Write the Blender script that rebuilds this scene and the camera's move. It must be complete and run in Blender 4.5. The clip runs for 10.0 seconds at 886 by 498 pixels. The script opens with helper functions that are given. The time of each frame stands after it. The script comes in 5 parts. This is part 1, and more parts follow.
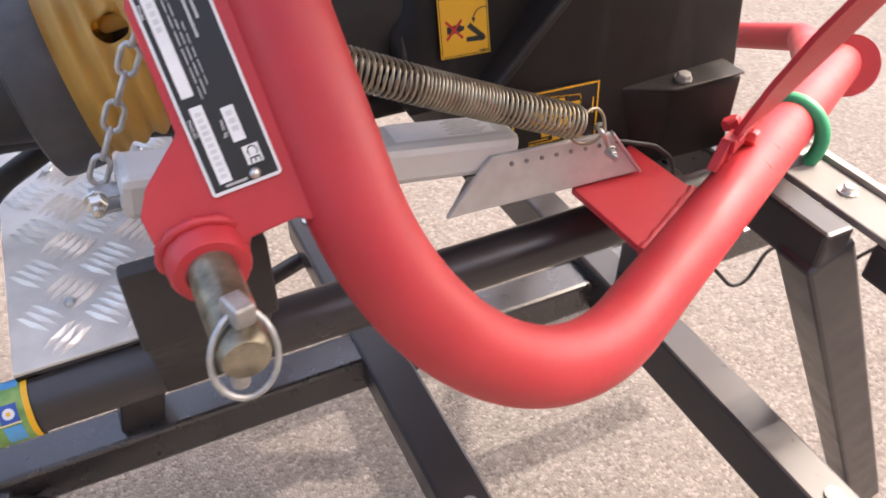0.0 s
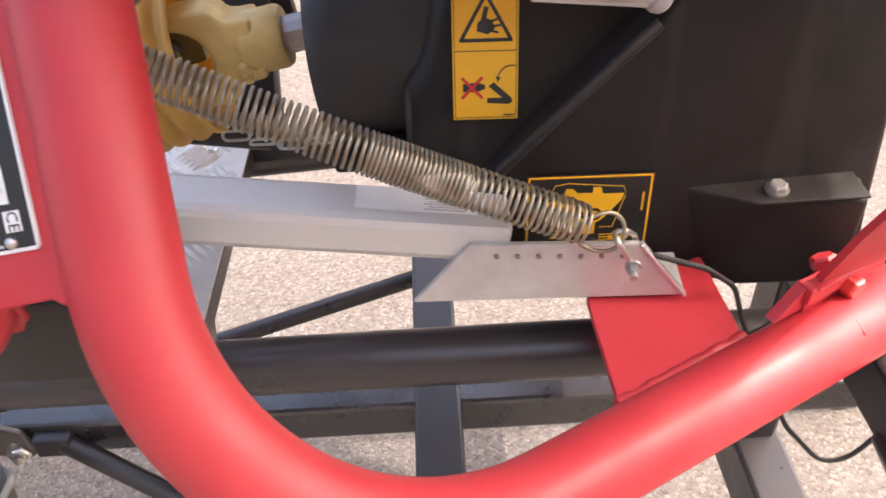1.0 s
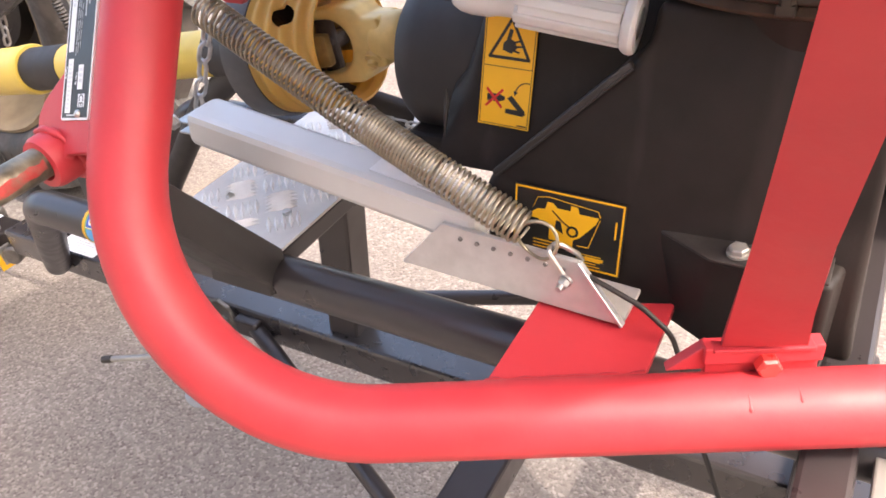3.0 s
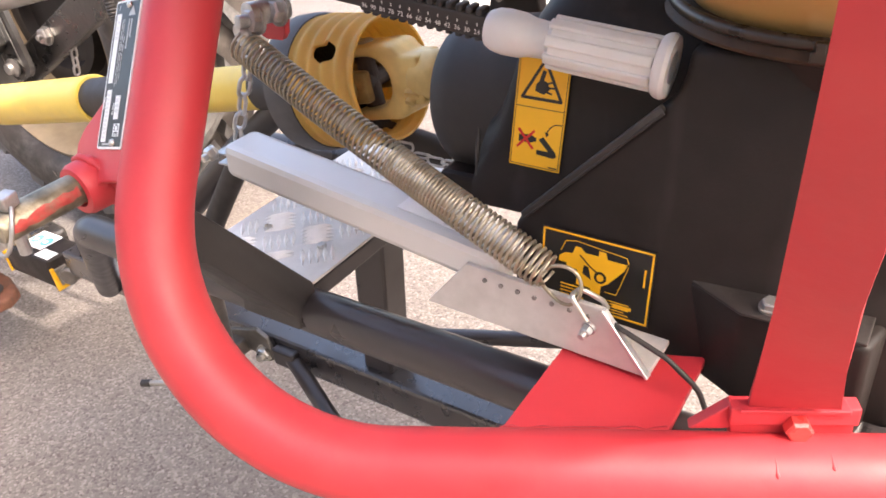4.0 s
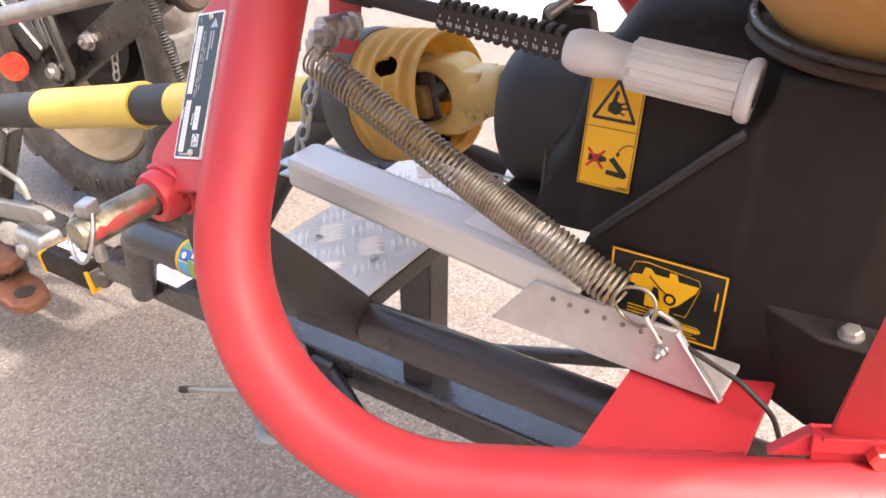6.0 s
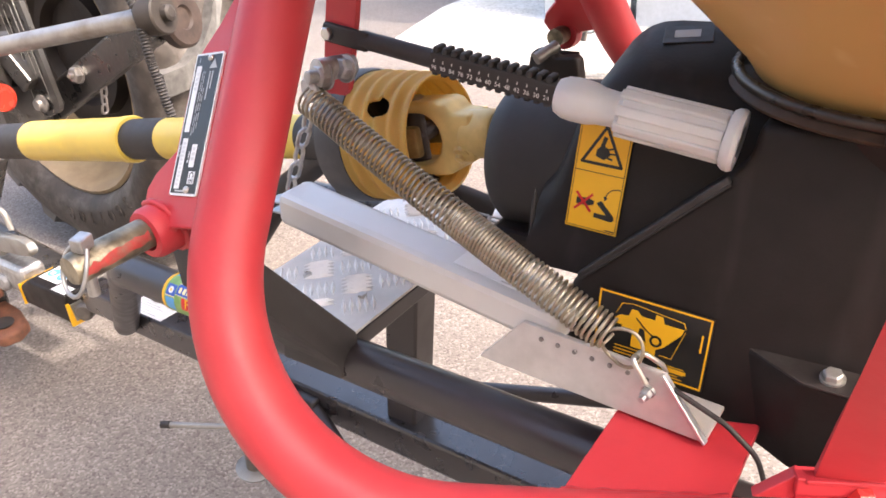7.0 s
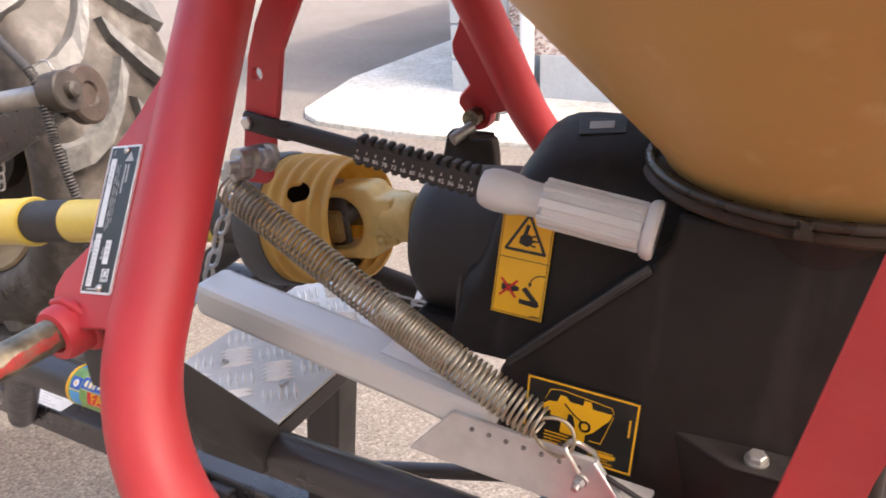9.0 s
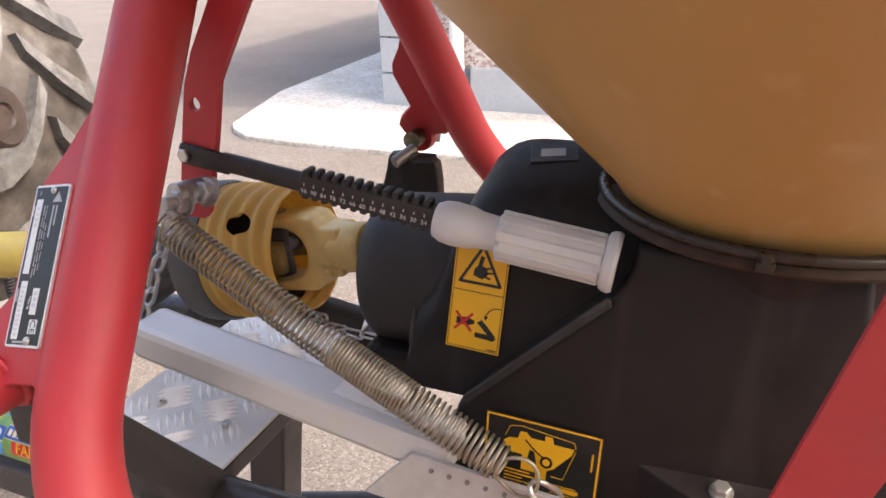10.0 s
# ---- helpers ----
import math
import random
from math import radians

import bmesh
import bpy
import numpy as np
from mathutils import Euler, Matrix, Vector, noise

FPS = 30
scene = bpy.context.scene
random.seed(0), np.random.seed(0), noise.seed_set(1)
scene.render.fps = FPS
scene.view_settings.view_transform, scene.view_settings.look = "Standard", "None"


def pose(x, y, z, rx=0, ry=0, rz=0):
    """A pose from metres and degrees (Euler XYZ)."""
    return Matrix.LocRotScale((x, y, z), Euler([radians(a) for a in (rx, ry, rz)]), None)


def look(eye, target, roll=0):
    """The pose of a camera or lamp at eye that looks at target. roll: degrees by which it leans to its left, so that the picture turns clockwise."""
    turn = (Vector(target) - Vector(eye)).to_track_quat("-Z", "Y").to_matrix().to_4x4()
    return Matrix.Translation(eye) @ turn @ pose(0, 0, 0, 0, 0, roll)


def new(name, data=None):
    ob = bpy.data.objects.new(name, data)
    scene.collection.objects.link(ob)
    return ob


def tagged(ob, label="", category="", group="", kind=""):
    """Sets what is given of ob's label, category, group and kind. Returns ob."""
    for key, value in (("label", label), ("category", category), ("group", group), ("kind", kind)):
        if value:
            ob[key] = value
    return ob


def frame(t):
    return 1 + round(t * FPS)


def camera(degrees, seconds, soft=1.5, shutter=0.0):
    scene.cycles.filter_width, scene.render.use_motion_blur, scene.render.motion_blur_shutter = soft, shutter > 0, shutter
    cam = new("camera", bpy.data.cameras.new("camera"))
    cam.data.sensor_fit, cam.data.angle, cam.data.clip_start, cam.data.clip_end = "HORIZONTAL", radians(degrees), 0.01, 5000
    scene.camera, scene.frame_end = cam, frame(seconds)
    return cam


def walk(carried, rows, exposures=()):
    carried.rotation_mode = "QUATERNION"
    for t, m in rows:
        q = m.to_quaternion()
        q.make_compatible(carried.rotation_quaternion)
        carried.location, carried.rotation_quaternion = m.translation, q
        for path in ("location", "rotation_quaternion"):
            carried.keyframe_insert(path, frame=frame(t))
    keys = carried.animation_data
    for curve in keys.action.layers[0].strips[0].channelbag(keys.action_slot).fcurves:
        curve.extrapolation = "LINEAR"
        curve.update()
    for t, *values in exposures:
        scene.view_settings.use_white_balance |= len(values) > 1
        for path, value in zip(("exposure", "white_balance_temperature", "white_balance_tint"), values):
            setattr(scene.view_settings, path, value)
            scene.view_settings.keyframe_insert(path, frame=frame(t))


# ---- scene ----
# ---- camera ----
cam = camera(59.30, 10.0, soft=1.65, shutter=0.3)
PATH = [
    (0, pose(-0.0767, -0.3507, 1.2274, 49.692, -0.128, -25.824)),
    (0.2, pose(-0.0241, -0.3489, 1.2290, 49.970, 1.139, -21.962)),
    (0.5, pose(0.0557, -0.3050, 1.2254, 48.973, 1.820, -13.908)),
    (0.7, pose(0.1019, -0.2938, 1.2243, 49.682, 3.254, -8.465)),
    (1, pose(0.1894, -0.2940, 1.2190, 49.535, 2.936, -2.453)),
    (1.5, pose(0.2783, -0.3378, 1.2305, 51.130, 4.687, 9.809)),
    (2, pose(0.3654, -0.3429, 1.2285, 51.332, 4.253, 18.831)),
    (2.2, pose(0.4232, -0.3474, 1.2222, 51.901, 4.875, 21.556)),
    (3.3, pose(0.5273, -0.3147, 1.2178, 55.429, 6.346, 30.714)),
    (3.5, pose(0.5351, -0.3074, 1.2146, 56.029, 6.452, 31.704)),
    (4, pose(0.5344, -0.3062, 1.2140, 57.731, 6.620, 33.748)),
    (4.5, pose(0.5305, -0.3078, 1.2129, 58.343, 6.720, 34.757)),
    (5, pose(0.5255, -0.3124, 1.2094, 58.113, 6.501, 35.459)),
    (5.2, pose(0.5115, -0.3162, 1.2092, 57.928, 6.427, 35.438)),
    (6.3, pose(0.4930, -0.3397, 1.2296, 59.379, 5.170, 34.976)),
    (6.5, pose(0.4939, -0.3429, 1.2313, 59.928, 4.839, 34.580)),
    (7, pose(0.4913, -0.3425, 1.2322, 61.273, 4.305, 34.441)),
    (7.5, pose(0.4825, -0.3434, 1.2370, 62.285, 4.053, 33.994)),
    (8, pose(0.4762, -0.3492, 1.2424, 63.988, 3.601, 33.509)),
    (8.5, pose(0.4756, -0.3462, 1.2470, 64.957, 3.202, 31.846)),
    (9, pose(0.4743, -0.3367, 1.2510, 65.571, 2.542, 28.086)),
    (9.5, pose(0.4580, -0.3158, 1.2603, 65.831, 2.054, 24.831)),
    (10, pose(0.4462, -0.3185, 1.2613, 66.109, 1.839, 22.944)),
]
LIGHTNESS = [(0, 2.08, 6900, 14), (1, 2.35, 6900, 14), (2, 2.52, 7000, 14), (3.5, 2.58, 7000, 14), (6.5, 2.53, 6950, 14), (8, 2.35, 6900, 13), (10, 1.98, 6950, 13)]
walk(cam, PATH, LIGHTNESS)
# ---- end of camera ----

# ---- world, sun ----
SUN_EL, SUN_AZ = 51.0, 1.0   # degrees; azimuth of the direction towards the sun, from +x to +y
world = bpy.data.worlds.new("sky")
scene.world = world
world.use_nodes = True
wn = world.node_tree.nodes
sky = wn.new("ShaderNodeTexSky")
sky.sky_type = 'NISHITA'
sky.sun_disc = False
sky.air_density, sky.dust_density, sky.ozone_density = 1.0, 5.0, 0.5
sky.sun_elevation = radians(SUN_EL)
sky.sun_rotation = radians(90 - SUN_AZ)
wn["Background"].inputs["Strength"].default_value = 0.15
world.node_tree.links.new(sky.outputs[0], wn["Background"].inputs["Color"])
sd = Vector((math.cos(radians(SUN_EL)) * math.cos(radians(SUN_AZ)), math.cos(radians(SUN_EL)) * math.sin(radians(SUN_AZ)), math.sin(radians(SUN_EL))))
sun = new("sun", bpy.data.lights.new("sun", 'SUN'))
sun.data.energy, sun.data.angle, sun.data.color = 1.05, radians(0.8), (1.0, 0.935, 0.86)
sun.matrix_world = look(tuple(sd * 20), (0, 0, 0))


# ---- materials ----
def material(name, colour, rough=0.5, metal=0.0, vary=0.12, scale=40.0, bump=0.0, bump_scale=200.0, second=None, second_scale=6.0, second_amount=0.4, coat=0.0, spec=0.5, trans=0.0, sss=0.0, streak=None, streak_amount=0.3):
    """A principled surface: a base colour, fine grain, a second larger blotch of wear or dirt, and fine relief."""
    m = bpy.data.materials.new(name)
    m.use_nodes = True
    nt = m.node_tree
    b = nt.nodes["Principled BSDF"]
    tc = nt.nodes.new("ShaderNodeTexCoord")
    fine = nt.nodes.new("ShaderNodeTexNoise")
    fine.inputs["Scale"].default_value, fine.inputs["Detail"].default_value = scale, 6
    nt.links.new(tc.outputs["Object"], fine.inputs["Vector"])
    ramp = nt.nodes.new("ShaderNodeMapRange")
    ramp.inputs["From Min"].default_value, ramp.inputs["From Max"].default_value = 0.3, 0.7
    ramp.inputs["To Min"].default_value, ramp.inputs["To Max"].default_value = 1 - vary, 1 + vary
    nt.links.new(fine.outputs["Fac"], ramp.inputs["Value"])
    mul = nt.nodes.new("ShaderNodeVectorMath")
    mul.operation = 'SCALE'
    mul.inputs[0].default_value = colour[:3]
    nt.links.new(ramp.outputs["Result"], mul.inputs["Scale"])
    out = mul.outputs["Vector"]
    if second:
        blot = nt.nodes.new("ShaderNodeTexNoise")
        blot.inputs["Scale"].default_value, blot.inputs["Detail"].default_value = second_scale, 8
        blot.inputs["Roughness"].default_value = 0.65
        nt.links.new(tc.outputs["Object"], blot.inputs["Vector"])
        r2 = nt.nodes.new("ShaderNodeMapRange")
        r2.inputs["From Min"].default_value, r2.inputs["From Max"].default_value = 0.48, 0.68
        r2.inputs["To Max"].default_value = second_amount
        nt.links.new(blot.outputs["Fac"], r2.inputs["Value"])
        mix = nt.nodes.new("ShaderNodeMix")
        mix.data_type = 'RGBA'
        nt.links.new(r2.outputs["Result"], mix.inputs["Factor"])
        nt.links.new(out, mix.inputs["A"])
        mix.inputs["B"].default_value = (*second[:3], 1)
        out = mix.outputs["Result"]
    if streak:
        # long thin scuffs that run down the surface
        mp = nt.nodes.new("ShaderNodeMapping")
        mp.inputs["Scale"].default_value = (26, 26, 2.2)
        nt.links.new(tc.outputs["Object"], mp.inputs["Vector"])
        sn = nt.nodes.new("ShaderNodeTexNoise")
        sn.inputs["Scale"].default_value, sn.inputs["Detail"].default_value = 1.0, 3
        nt.links.new(mp.outputs["Vector"], sn.inputs["Vector"])
        r3 = nt.nodes.new("ShaderNodeMapRange")
        r3.inputs["From Min"].default_value, r3.inputs["From Max"].default_value = 0.60, 0.74
        r3.inputs["To Max"].default_value = streak_amount
        nt.links.new(sn.outputs["Fac"], r3.inputs["Value"])
        mx = nt.nodes.new("ShaderNodeMix")
        mx.data_type = 'RGBA'
        nt.links.new(r3.outputs["Result"], mx.inputs["Factor"])
        nt.links.new(out, mx.inputs["A"])
        mx.inputs["B"].default_value = (*streak, 1)
        out = mx.outputs["Result"]
    nt.links.new(out, b.inputs["Base Color"])
    rr = nt.nodes.new("ShaderNodeMapRange")
    rr.inputs["From Min"].default_value, rr.inputs["From Max"].default_value = 0.3, 0.7
    rr.inputs["To Min"].default_value, rr.inputs["To Max"].default_value = max(0.03, rough - 0.07), min(1, rough + 0.07)
    nt.links.new(fine.outputs["Fac"], rr.inputs["Value"])
    nt.links.new(rr.outputs["Result"], b.inputs["Roughness"])
    b.inputs["Metallic"].default_value = metal
    b.inputs["Coat Weight"].default_value = coat
    b.inputs["Coat Roughness"].default_value = 0.15
    b.inputs["Specular IOR Level"].default_value = spec
    b.inputs["Transmission Weight"].default_value = trans
    b.inputs["Subsurface Weight"].default_value = sss
    b.inputs["Subsurface Radius"].default_value = (0.02, 0.015, 0.01)
    if bump:
        tex = nt.nodes.new("ShaderNodeTexNoise")
        tex.inputs["Scale"].default_value, tex.inputs["Detail"].default_value = bump_scale, 4
        nt.links.new(tc.outputs["Object"], tex.inputs["Vector"])
        bp = nt.nodes.new("ShaderNodeBump")
        bp.inputs["Strength"].default_value, bp.inputs["Distance"].default_value = bump, 0.002
        nt.links.new(tex.outputs["Fac"], bp.inputs["Height"])
        nt.links.new(bp.outputs["Normal"], b.inputs["Normal"])
    return m


RED = material("red_paint", (0.455, 0.030, 0.040), 0.50, vary=0.06, scale=25, bump=0.16, bump_scale=75, second=(0.505, 0.058, 0.057), second_scale=9, second_amount=0.4, coat=0.05, spec=0.45)
BLACK_PAINT = material("black_paint", (0.030, 0.0250, 0.0265), 0.34, vary=0.08, scale=30, bump=0.03, bump_scale=60, second=(0.040, 0.035, 0.036), second_scale=5, second_amount=0.25, spec=0.6)
# slightly greyer, glossier copy of BLACK_PAINT for the drawbar's sky sheen
SHEEN_BLACK = material("sheen_black_paint", (0.033, 0.0285, 0.030), 0.30, vary=0.07, scale=30, bump=0.02, bump_scale=60, second=(0.036, 0.032, 0.033), second_scale=5, second_amount=0.25, spec=0.8, coat=0.45)
BLACK_PLASTIC = material("black_plastic", (0.0185, 0.0150, 0.0140), 0.50, vary=0.18, scale=30, bump=0.10, bump_scale=350, second=(0.027, 0.022, 0.020), second_scale=5, second_amount=0.5, spec=0.18, streak=(0.045, 0.038, 0.035), streak_amount=0.45)
BLACK_RUBBER = material("black_rubber", (0.029, 0.026, 0.0255), 0.58, vary=0.15, scale=50, bump=0.1, bump_scale=150, second=(0.050, 0.045, 0.042), second_scale=11, second_amount=0.4, spec=0.4)
GALV = material("galvanised_steel", (0.60, 0.605, 0.60), 0.50, metal=0.35, vary=0.04, scale=18, bump=0.04, bump_scale=60, second=(0.53, 0.53, 0.525), second_scale=5, second_amount=0.4)
ZINC = material("zinc_bolt", (0.62, 0.61, 0.58), 0.32, metal=0.95, vary=0.15, scale=120, second=(0.42, 0.38, 0.3), second_scale=60, second_amount=0.6)
SPRING_STEEL = material("yellow_zinc_spring", (0.36, 0.32, 0.245), 0.36, metal=0.75, vary=0.2, scale=80, second=(0.20, 0.15, 0.10), second_scale=25, second_amount=0.5)
PIN_STEEL = material("worn_pin_steel", (0.20, 0.175, 0.13), 0.36, metal=0.75, vary=0.45, scale=60, bump=0.4, bump_scale=150, second=(0.42, 0.37, 0.27), second_scale=30, second_amount=0.7)
YELLOW_PLASTIC = material("yellow_guard_plastic", (0.66, 0.45, 0.125), 0.45, vary=0.1, scale=40, second=(0.46, 0.29, 0.08), second_scale=10, second_amount=0.5, sss=0.35)
YELLOW_TUBE = material("yellow_tube_plastic", (0.63, 0.455, 0.085), 0.42, vary=0.07, scale=30, second=(0.5, 0.33, 0.04), second_scale=9, second_amount=0.4)
YOKE = material("yellow_chromate_yoke", (0.66, 0.50, 0.20), 0.42, metal=0.1, vary=0.15, scale=40, second=(0.42, 0.29, 0.10), second_scale=15, second_amount=0.5)
HOPPER = material("tan_polyethylene", (0.42, 0.252, 0.088), 0.40, vary=0.05, scale=6, bump=0.1, bump_scale=25, second=(0.36, 0.205, 0.066), second_scale=3, second_amount=0.6, streak=(0.60, 0.43, 0.24), streak_amount=0.30)
WHITE_PLASTIC = material("white_handle_plastic", (0.55, 0.54, 0.535), 0.42, vary=0.05, scale=30, second=(0.47, 0.455, 0.445), second_scale=22, second_amount=0.5, sss=0.25)
STICKER_YELLOW = material("sticker_yellow", (0.80, 0.42, 0.015), 0.45, vary=0.04, scale=60)
STICKER_BLACK = material("sticker_black", (0.012, 0.012, 0.012), 0.4, vary=0.1)
STICKER_RED = material("sticker_red", (0.6, 0.02, 0.02), 0.45, vary=0.1)
STICKER_WHITE = material("sticker_white", (0.72, 0.72, 0.72), 0.45, vary=0.05, scale=80)
STICKER_BLUE = material("sticker_blue", (0.03, 0.09, 0.38), 0.45, vary=0.1)
STICKER_GREEN = material("sticker_green", (0.17, 0.33, 0.085), 0.45, vary=0.2, scale=60, second=(0.33, 0.42, 0.13), second_scale=60, second_amount=0.7)
GREEN_ROPE = material("green_plastic", (0.03, 0.30, 0.14), 0.45, vary=0.12, scale=60)
ALU = material("aluminium", (0.72, 0.73, 0.74), 0.38, metal=0.85, vary=0.07, scale=50, bump=0.08, bump_scale=120, second=(0.55, 0.55, 0.55), second_scale=18, second_amount=0.5)
ALU_RAW = material("raw_aluminium", (0.52, 0.505, 0.49), 0.46, metal=0.4, vary=0.09, scale=60, bump=0.12, bump_scale=140, second=(0.40, 0.38, 0.36), second_scale=20, second_amount=0.5)
# paler copy of TREAD, with the highlights of the raised bars in its colour
TREAD_BAR = material("lit_tread_crest", (0.90, 0.875, 0.84), 0.36, metal=0.3, vary=0.06, scale=60)
TREAD = material("tread_aluminium", (0.66, 0.63, 0.595), 0.50, metal=0.25, vary=0.09, scale=40, second=(0.55, 0.52, 0.48), second_scale=14, second_amount=0.5)
GALV_DULL = material("dull_galvanised", (0.36, 0.35, 0.33), 0.5, metal=0.7, vary=0.2, scale=40, bump=0.2, bump_scale=120, second=(0.2, 0.18, 0.15), second_scale=20, second_amount=0.6)
JACK_STEEL = material("worn_jack_steel", (0.16, 0.145, 0.13), 0.42, metal=0.6, vary=0.2, scale=60, bump=0.2, bump_scale=150, second=(0.08, 0.07, 0.06), second_scale=16, second_amount=0.6)
ZINC_DULL = material("dull_zinc", (0.45, 0.45, 0.45), 0.45, metal=0.85, vary=0.2, scale=90, second=(0.25, 0.23, 0.2), second_scale=50, second_amount=0.5)
STEEL_ROD = material("bare_steel", (0.38, 0.36, 0.34), 0.38, metal=0.8, vary=0.15, scale=30, second=(0.2, 0.16, 0.12), second_scale=12, second_amount=0.6)
GREY_STEEL = material("grey_deck_steel", (0.20, 0.19, 0.18), 0.6, metal=0.1, vary=0.1, scale=40, second=(0.14, 0.13, 0.12), second_scale=10, second_amount=0.5)
RUST = material("greasy_rust", (0.040, 0.026, 0.021), 0.6, vary=0.4, scale=60, bump=0.4, bump_scale=120, second=(0.075, 0.052, 0.040), second_scale=20, second_amount=0.7)
ORANGE_RUST = material("orange_rust", (0.15, 0.058, 0.032), 0.7, vary=0.3, scale=50, bump=0.5, bump_scale=100, second=(0.10, 0.05, 0.03), second_scale=18, second_amount=0.8)
TRACTOR_BLACK = material("tractor_black", (0.022, 0.020, 0.019), 0.30, vary=0.3, scale=30, bump=0.4, bump_scale=80, second=(0.085, 0.070, 0.058), second_scale=9, second_amount=0.4, spec=0.9)
MUD_RUBBER = material("muddy_rubber", (0.050, 0.041, 0.035), 0.6, vary=0.5, scale=22, bump=0.9, bump_scale=45, second=(0.145, 0.132, 0.121), second_scale=9, second_amount=0.8, spec=0.5)
RIM_PAINT = material("rim_paint", (0.36, 0.275, 0.17), 0.5, vary=0.2, scale=12, bump=0.3, bump_scale=40, second=(0.17, 0.115, 0.07), second_scale=5, second_amount=0.6)
RIM_DARK = material("greasy_wheel_disc", (0.013, 0.009, 0.007), 0.6, vary=0.4, scale=14, bump=0.4, bump_scale=40, second=(0.030, 0.021, 0.016), second_scale=6, second_amount=0.6, spec=0.25)
PRINT_PALE = material("worn_pale_print", (0.50, 0.49, 0.47), 0.5, vary=0.3, scale=300)
BROWN_STEEL = material("brown_stained_steel", (0.040, 0.024, 0.016), 0.55, vary=0.25, scale=60, bump=0.15, bump_scale=120, second=(0.075, 0.047, 0.031), second_scale=18, second_amount=0.5, spec=0.15)
RING_STEEL = material("glossy_brown_black_steel", (0.026, 0.018, 0.013), 0.30, vary=0.2, scale=50, bump=0.08, bump_scale=120, second=(0.05, 0.034, 0.024), second_scale=20, second_amount=0.5, spec=0.35)
# scuffed plastic, which also serves as the painted glint on the hood corner
SCUFF_GLINT = material("scuffed_glint_plastic", (0.030, 0.0255, 0.024), 0.5, vary=0.2, scale=40, bump=0.1, bump_scale=200, second=(0.075, 0.068, 0.064), second_scale=25, second_amount=0.5, spec=0.3)
LUG_RUBBER = material("worn_lug_rubber", (0.090, 0.087, 0.084), 0.5, vary=0.35, scale=45, bump=0.6, bump_scale=90, second=(0.20, 0.19, 0.18), second_scale=12, second_amount=0.6, spec=0.6)
REFLECTOR = material("reflector_red", (0.75, 0.06, 0.03), 0.25, vary=0.05)
BLACK_WORN = material("worn_black", (0.017, 0.015, 0.014), 0.42, vary=0.3, scale=60, bump=0.2, bump_scale=120, second=(0.052, 0.044, 0.038), second_scale=20, second_amount=0.5, spec=0.4)
DARK_GREY_PLASTIC = material("dark_grey_plastic", (0.046, 0.044, 0.046), 0.55, vary=0.2, scale=30, bump=0.15, bump_scale=120, second=(0.10, 0.095, 0.092), second_scale=16, second_amount=0.5)
YOKE_DARK = material("greasy_yoke", (0.30, 0.21, 0.08), 0.5, metal=0.3, vary=0.25, scale=40, second=(0.12, 0.08, 0.04), second_scale=18, second_amount=0.7)
RED_BRIGHT = material("red_paint_nut", (0.62, 0.05, 0.045), 0.3, vary=0.08, scale=60, coat=0.3)
# brown steel with the shade on the rod end put into a darker base
SHADED_HUB = material("shaded_brown_steel", (0.036, 0.030, 0.026), 0.55, metal=0.0, vary=0.25, scale=40, bump=0.25, bump_scale=110, second=(0.065, 0.052, 0.043), second_scale=14, second_amount=0.5, spec=0.4)
WORN_RED = material("worn_red_paint", (0.42, 0.05, 0.045), 0.5, vary=0.25, scale=60, bump=0.3, bump_scale=150, second=(0.20, 0.14, 0.10), second_scale=55, second_amount=0.85)
HOLE_DARK = material("drilled_hole", (0.20, 0.185, 0.175), 0.7, vary=0.3)
LABEL_GREY = material("grey_label", (0.72, 0.73, 0.74), 0.5, vary=0.05, scale=60)
STAMP_GREY = material("stamped_grey", (0.56, 0.56, 0.56), 0.5, vary=0.1, scale=80)
STICKER_GREY = material("print_grey", (0.42, 0.42, 0.42), 0.5, vary=0.1, scale=80)
STICKER_LIGHTBLUE = material("sticker_light_blue", (0.08, 0.32, 0.62), 0.45, vary=0.1)
STICKER_CREAM = material("sticker_cream", (0.75, 0.66, 0.35), 0.45, vary=0.1)
WHITE_PAINT = material("white_pvc", (0.78, 0.78, 0.76), 0.45, vary=0.04, scale=10)
GREY_PAINT = material("grey_masonry_paint", (0.40, 0.43, 0.46), 0.8, vary=0.06, scale=40, bump=0.3, bump_scale=90, second=(0.33, 0.35, 0.37), second_scale=4, second_amount=0.5)


def shine_through(m, colour, share):
    """Lets a share of the light through a thin plastic wall."""
    nt = m.node_tree
    b, out = nt.nodes["Principled BSDF"], nt.nodes["Material Output"]
    tl, mix = nt.nodes.new("ShaderNodeBsdfTranslucent"), nt.nodes.new("ShaderNodeMixShader")
    tl.inputs["Color"].default_value = (*colour, 1)
    mix.inputs["Fac"].default_value = share
    nt.links.new(b.outputs["BSDF"], mix.inputs[1])
    nt.links.new(tl.outputs["BSDF"], mix.inputs[2])
    nt.links.new(mix.outputs["Shader"], out.inputs["Surface"])


shine_through(YELLOW_PLASTIC, (0.85, 0.55, 0.16), 0.45)


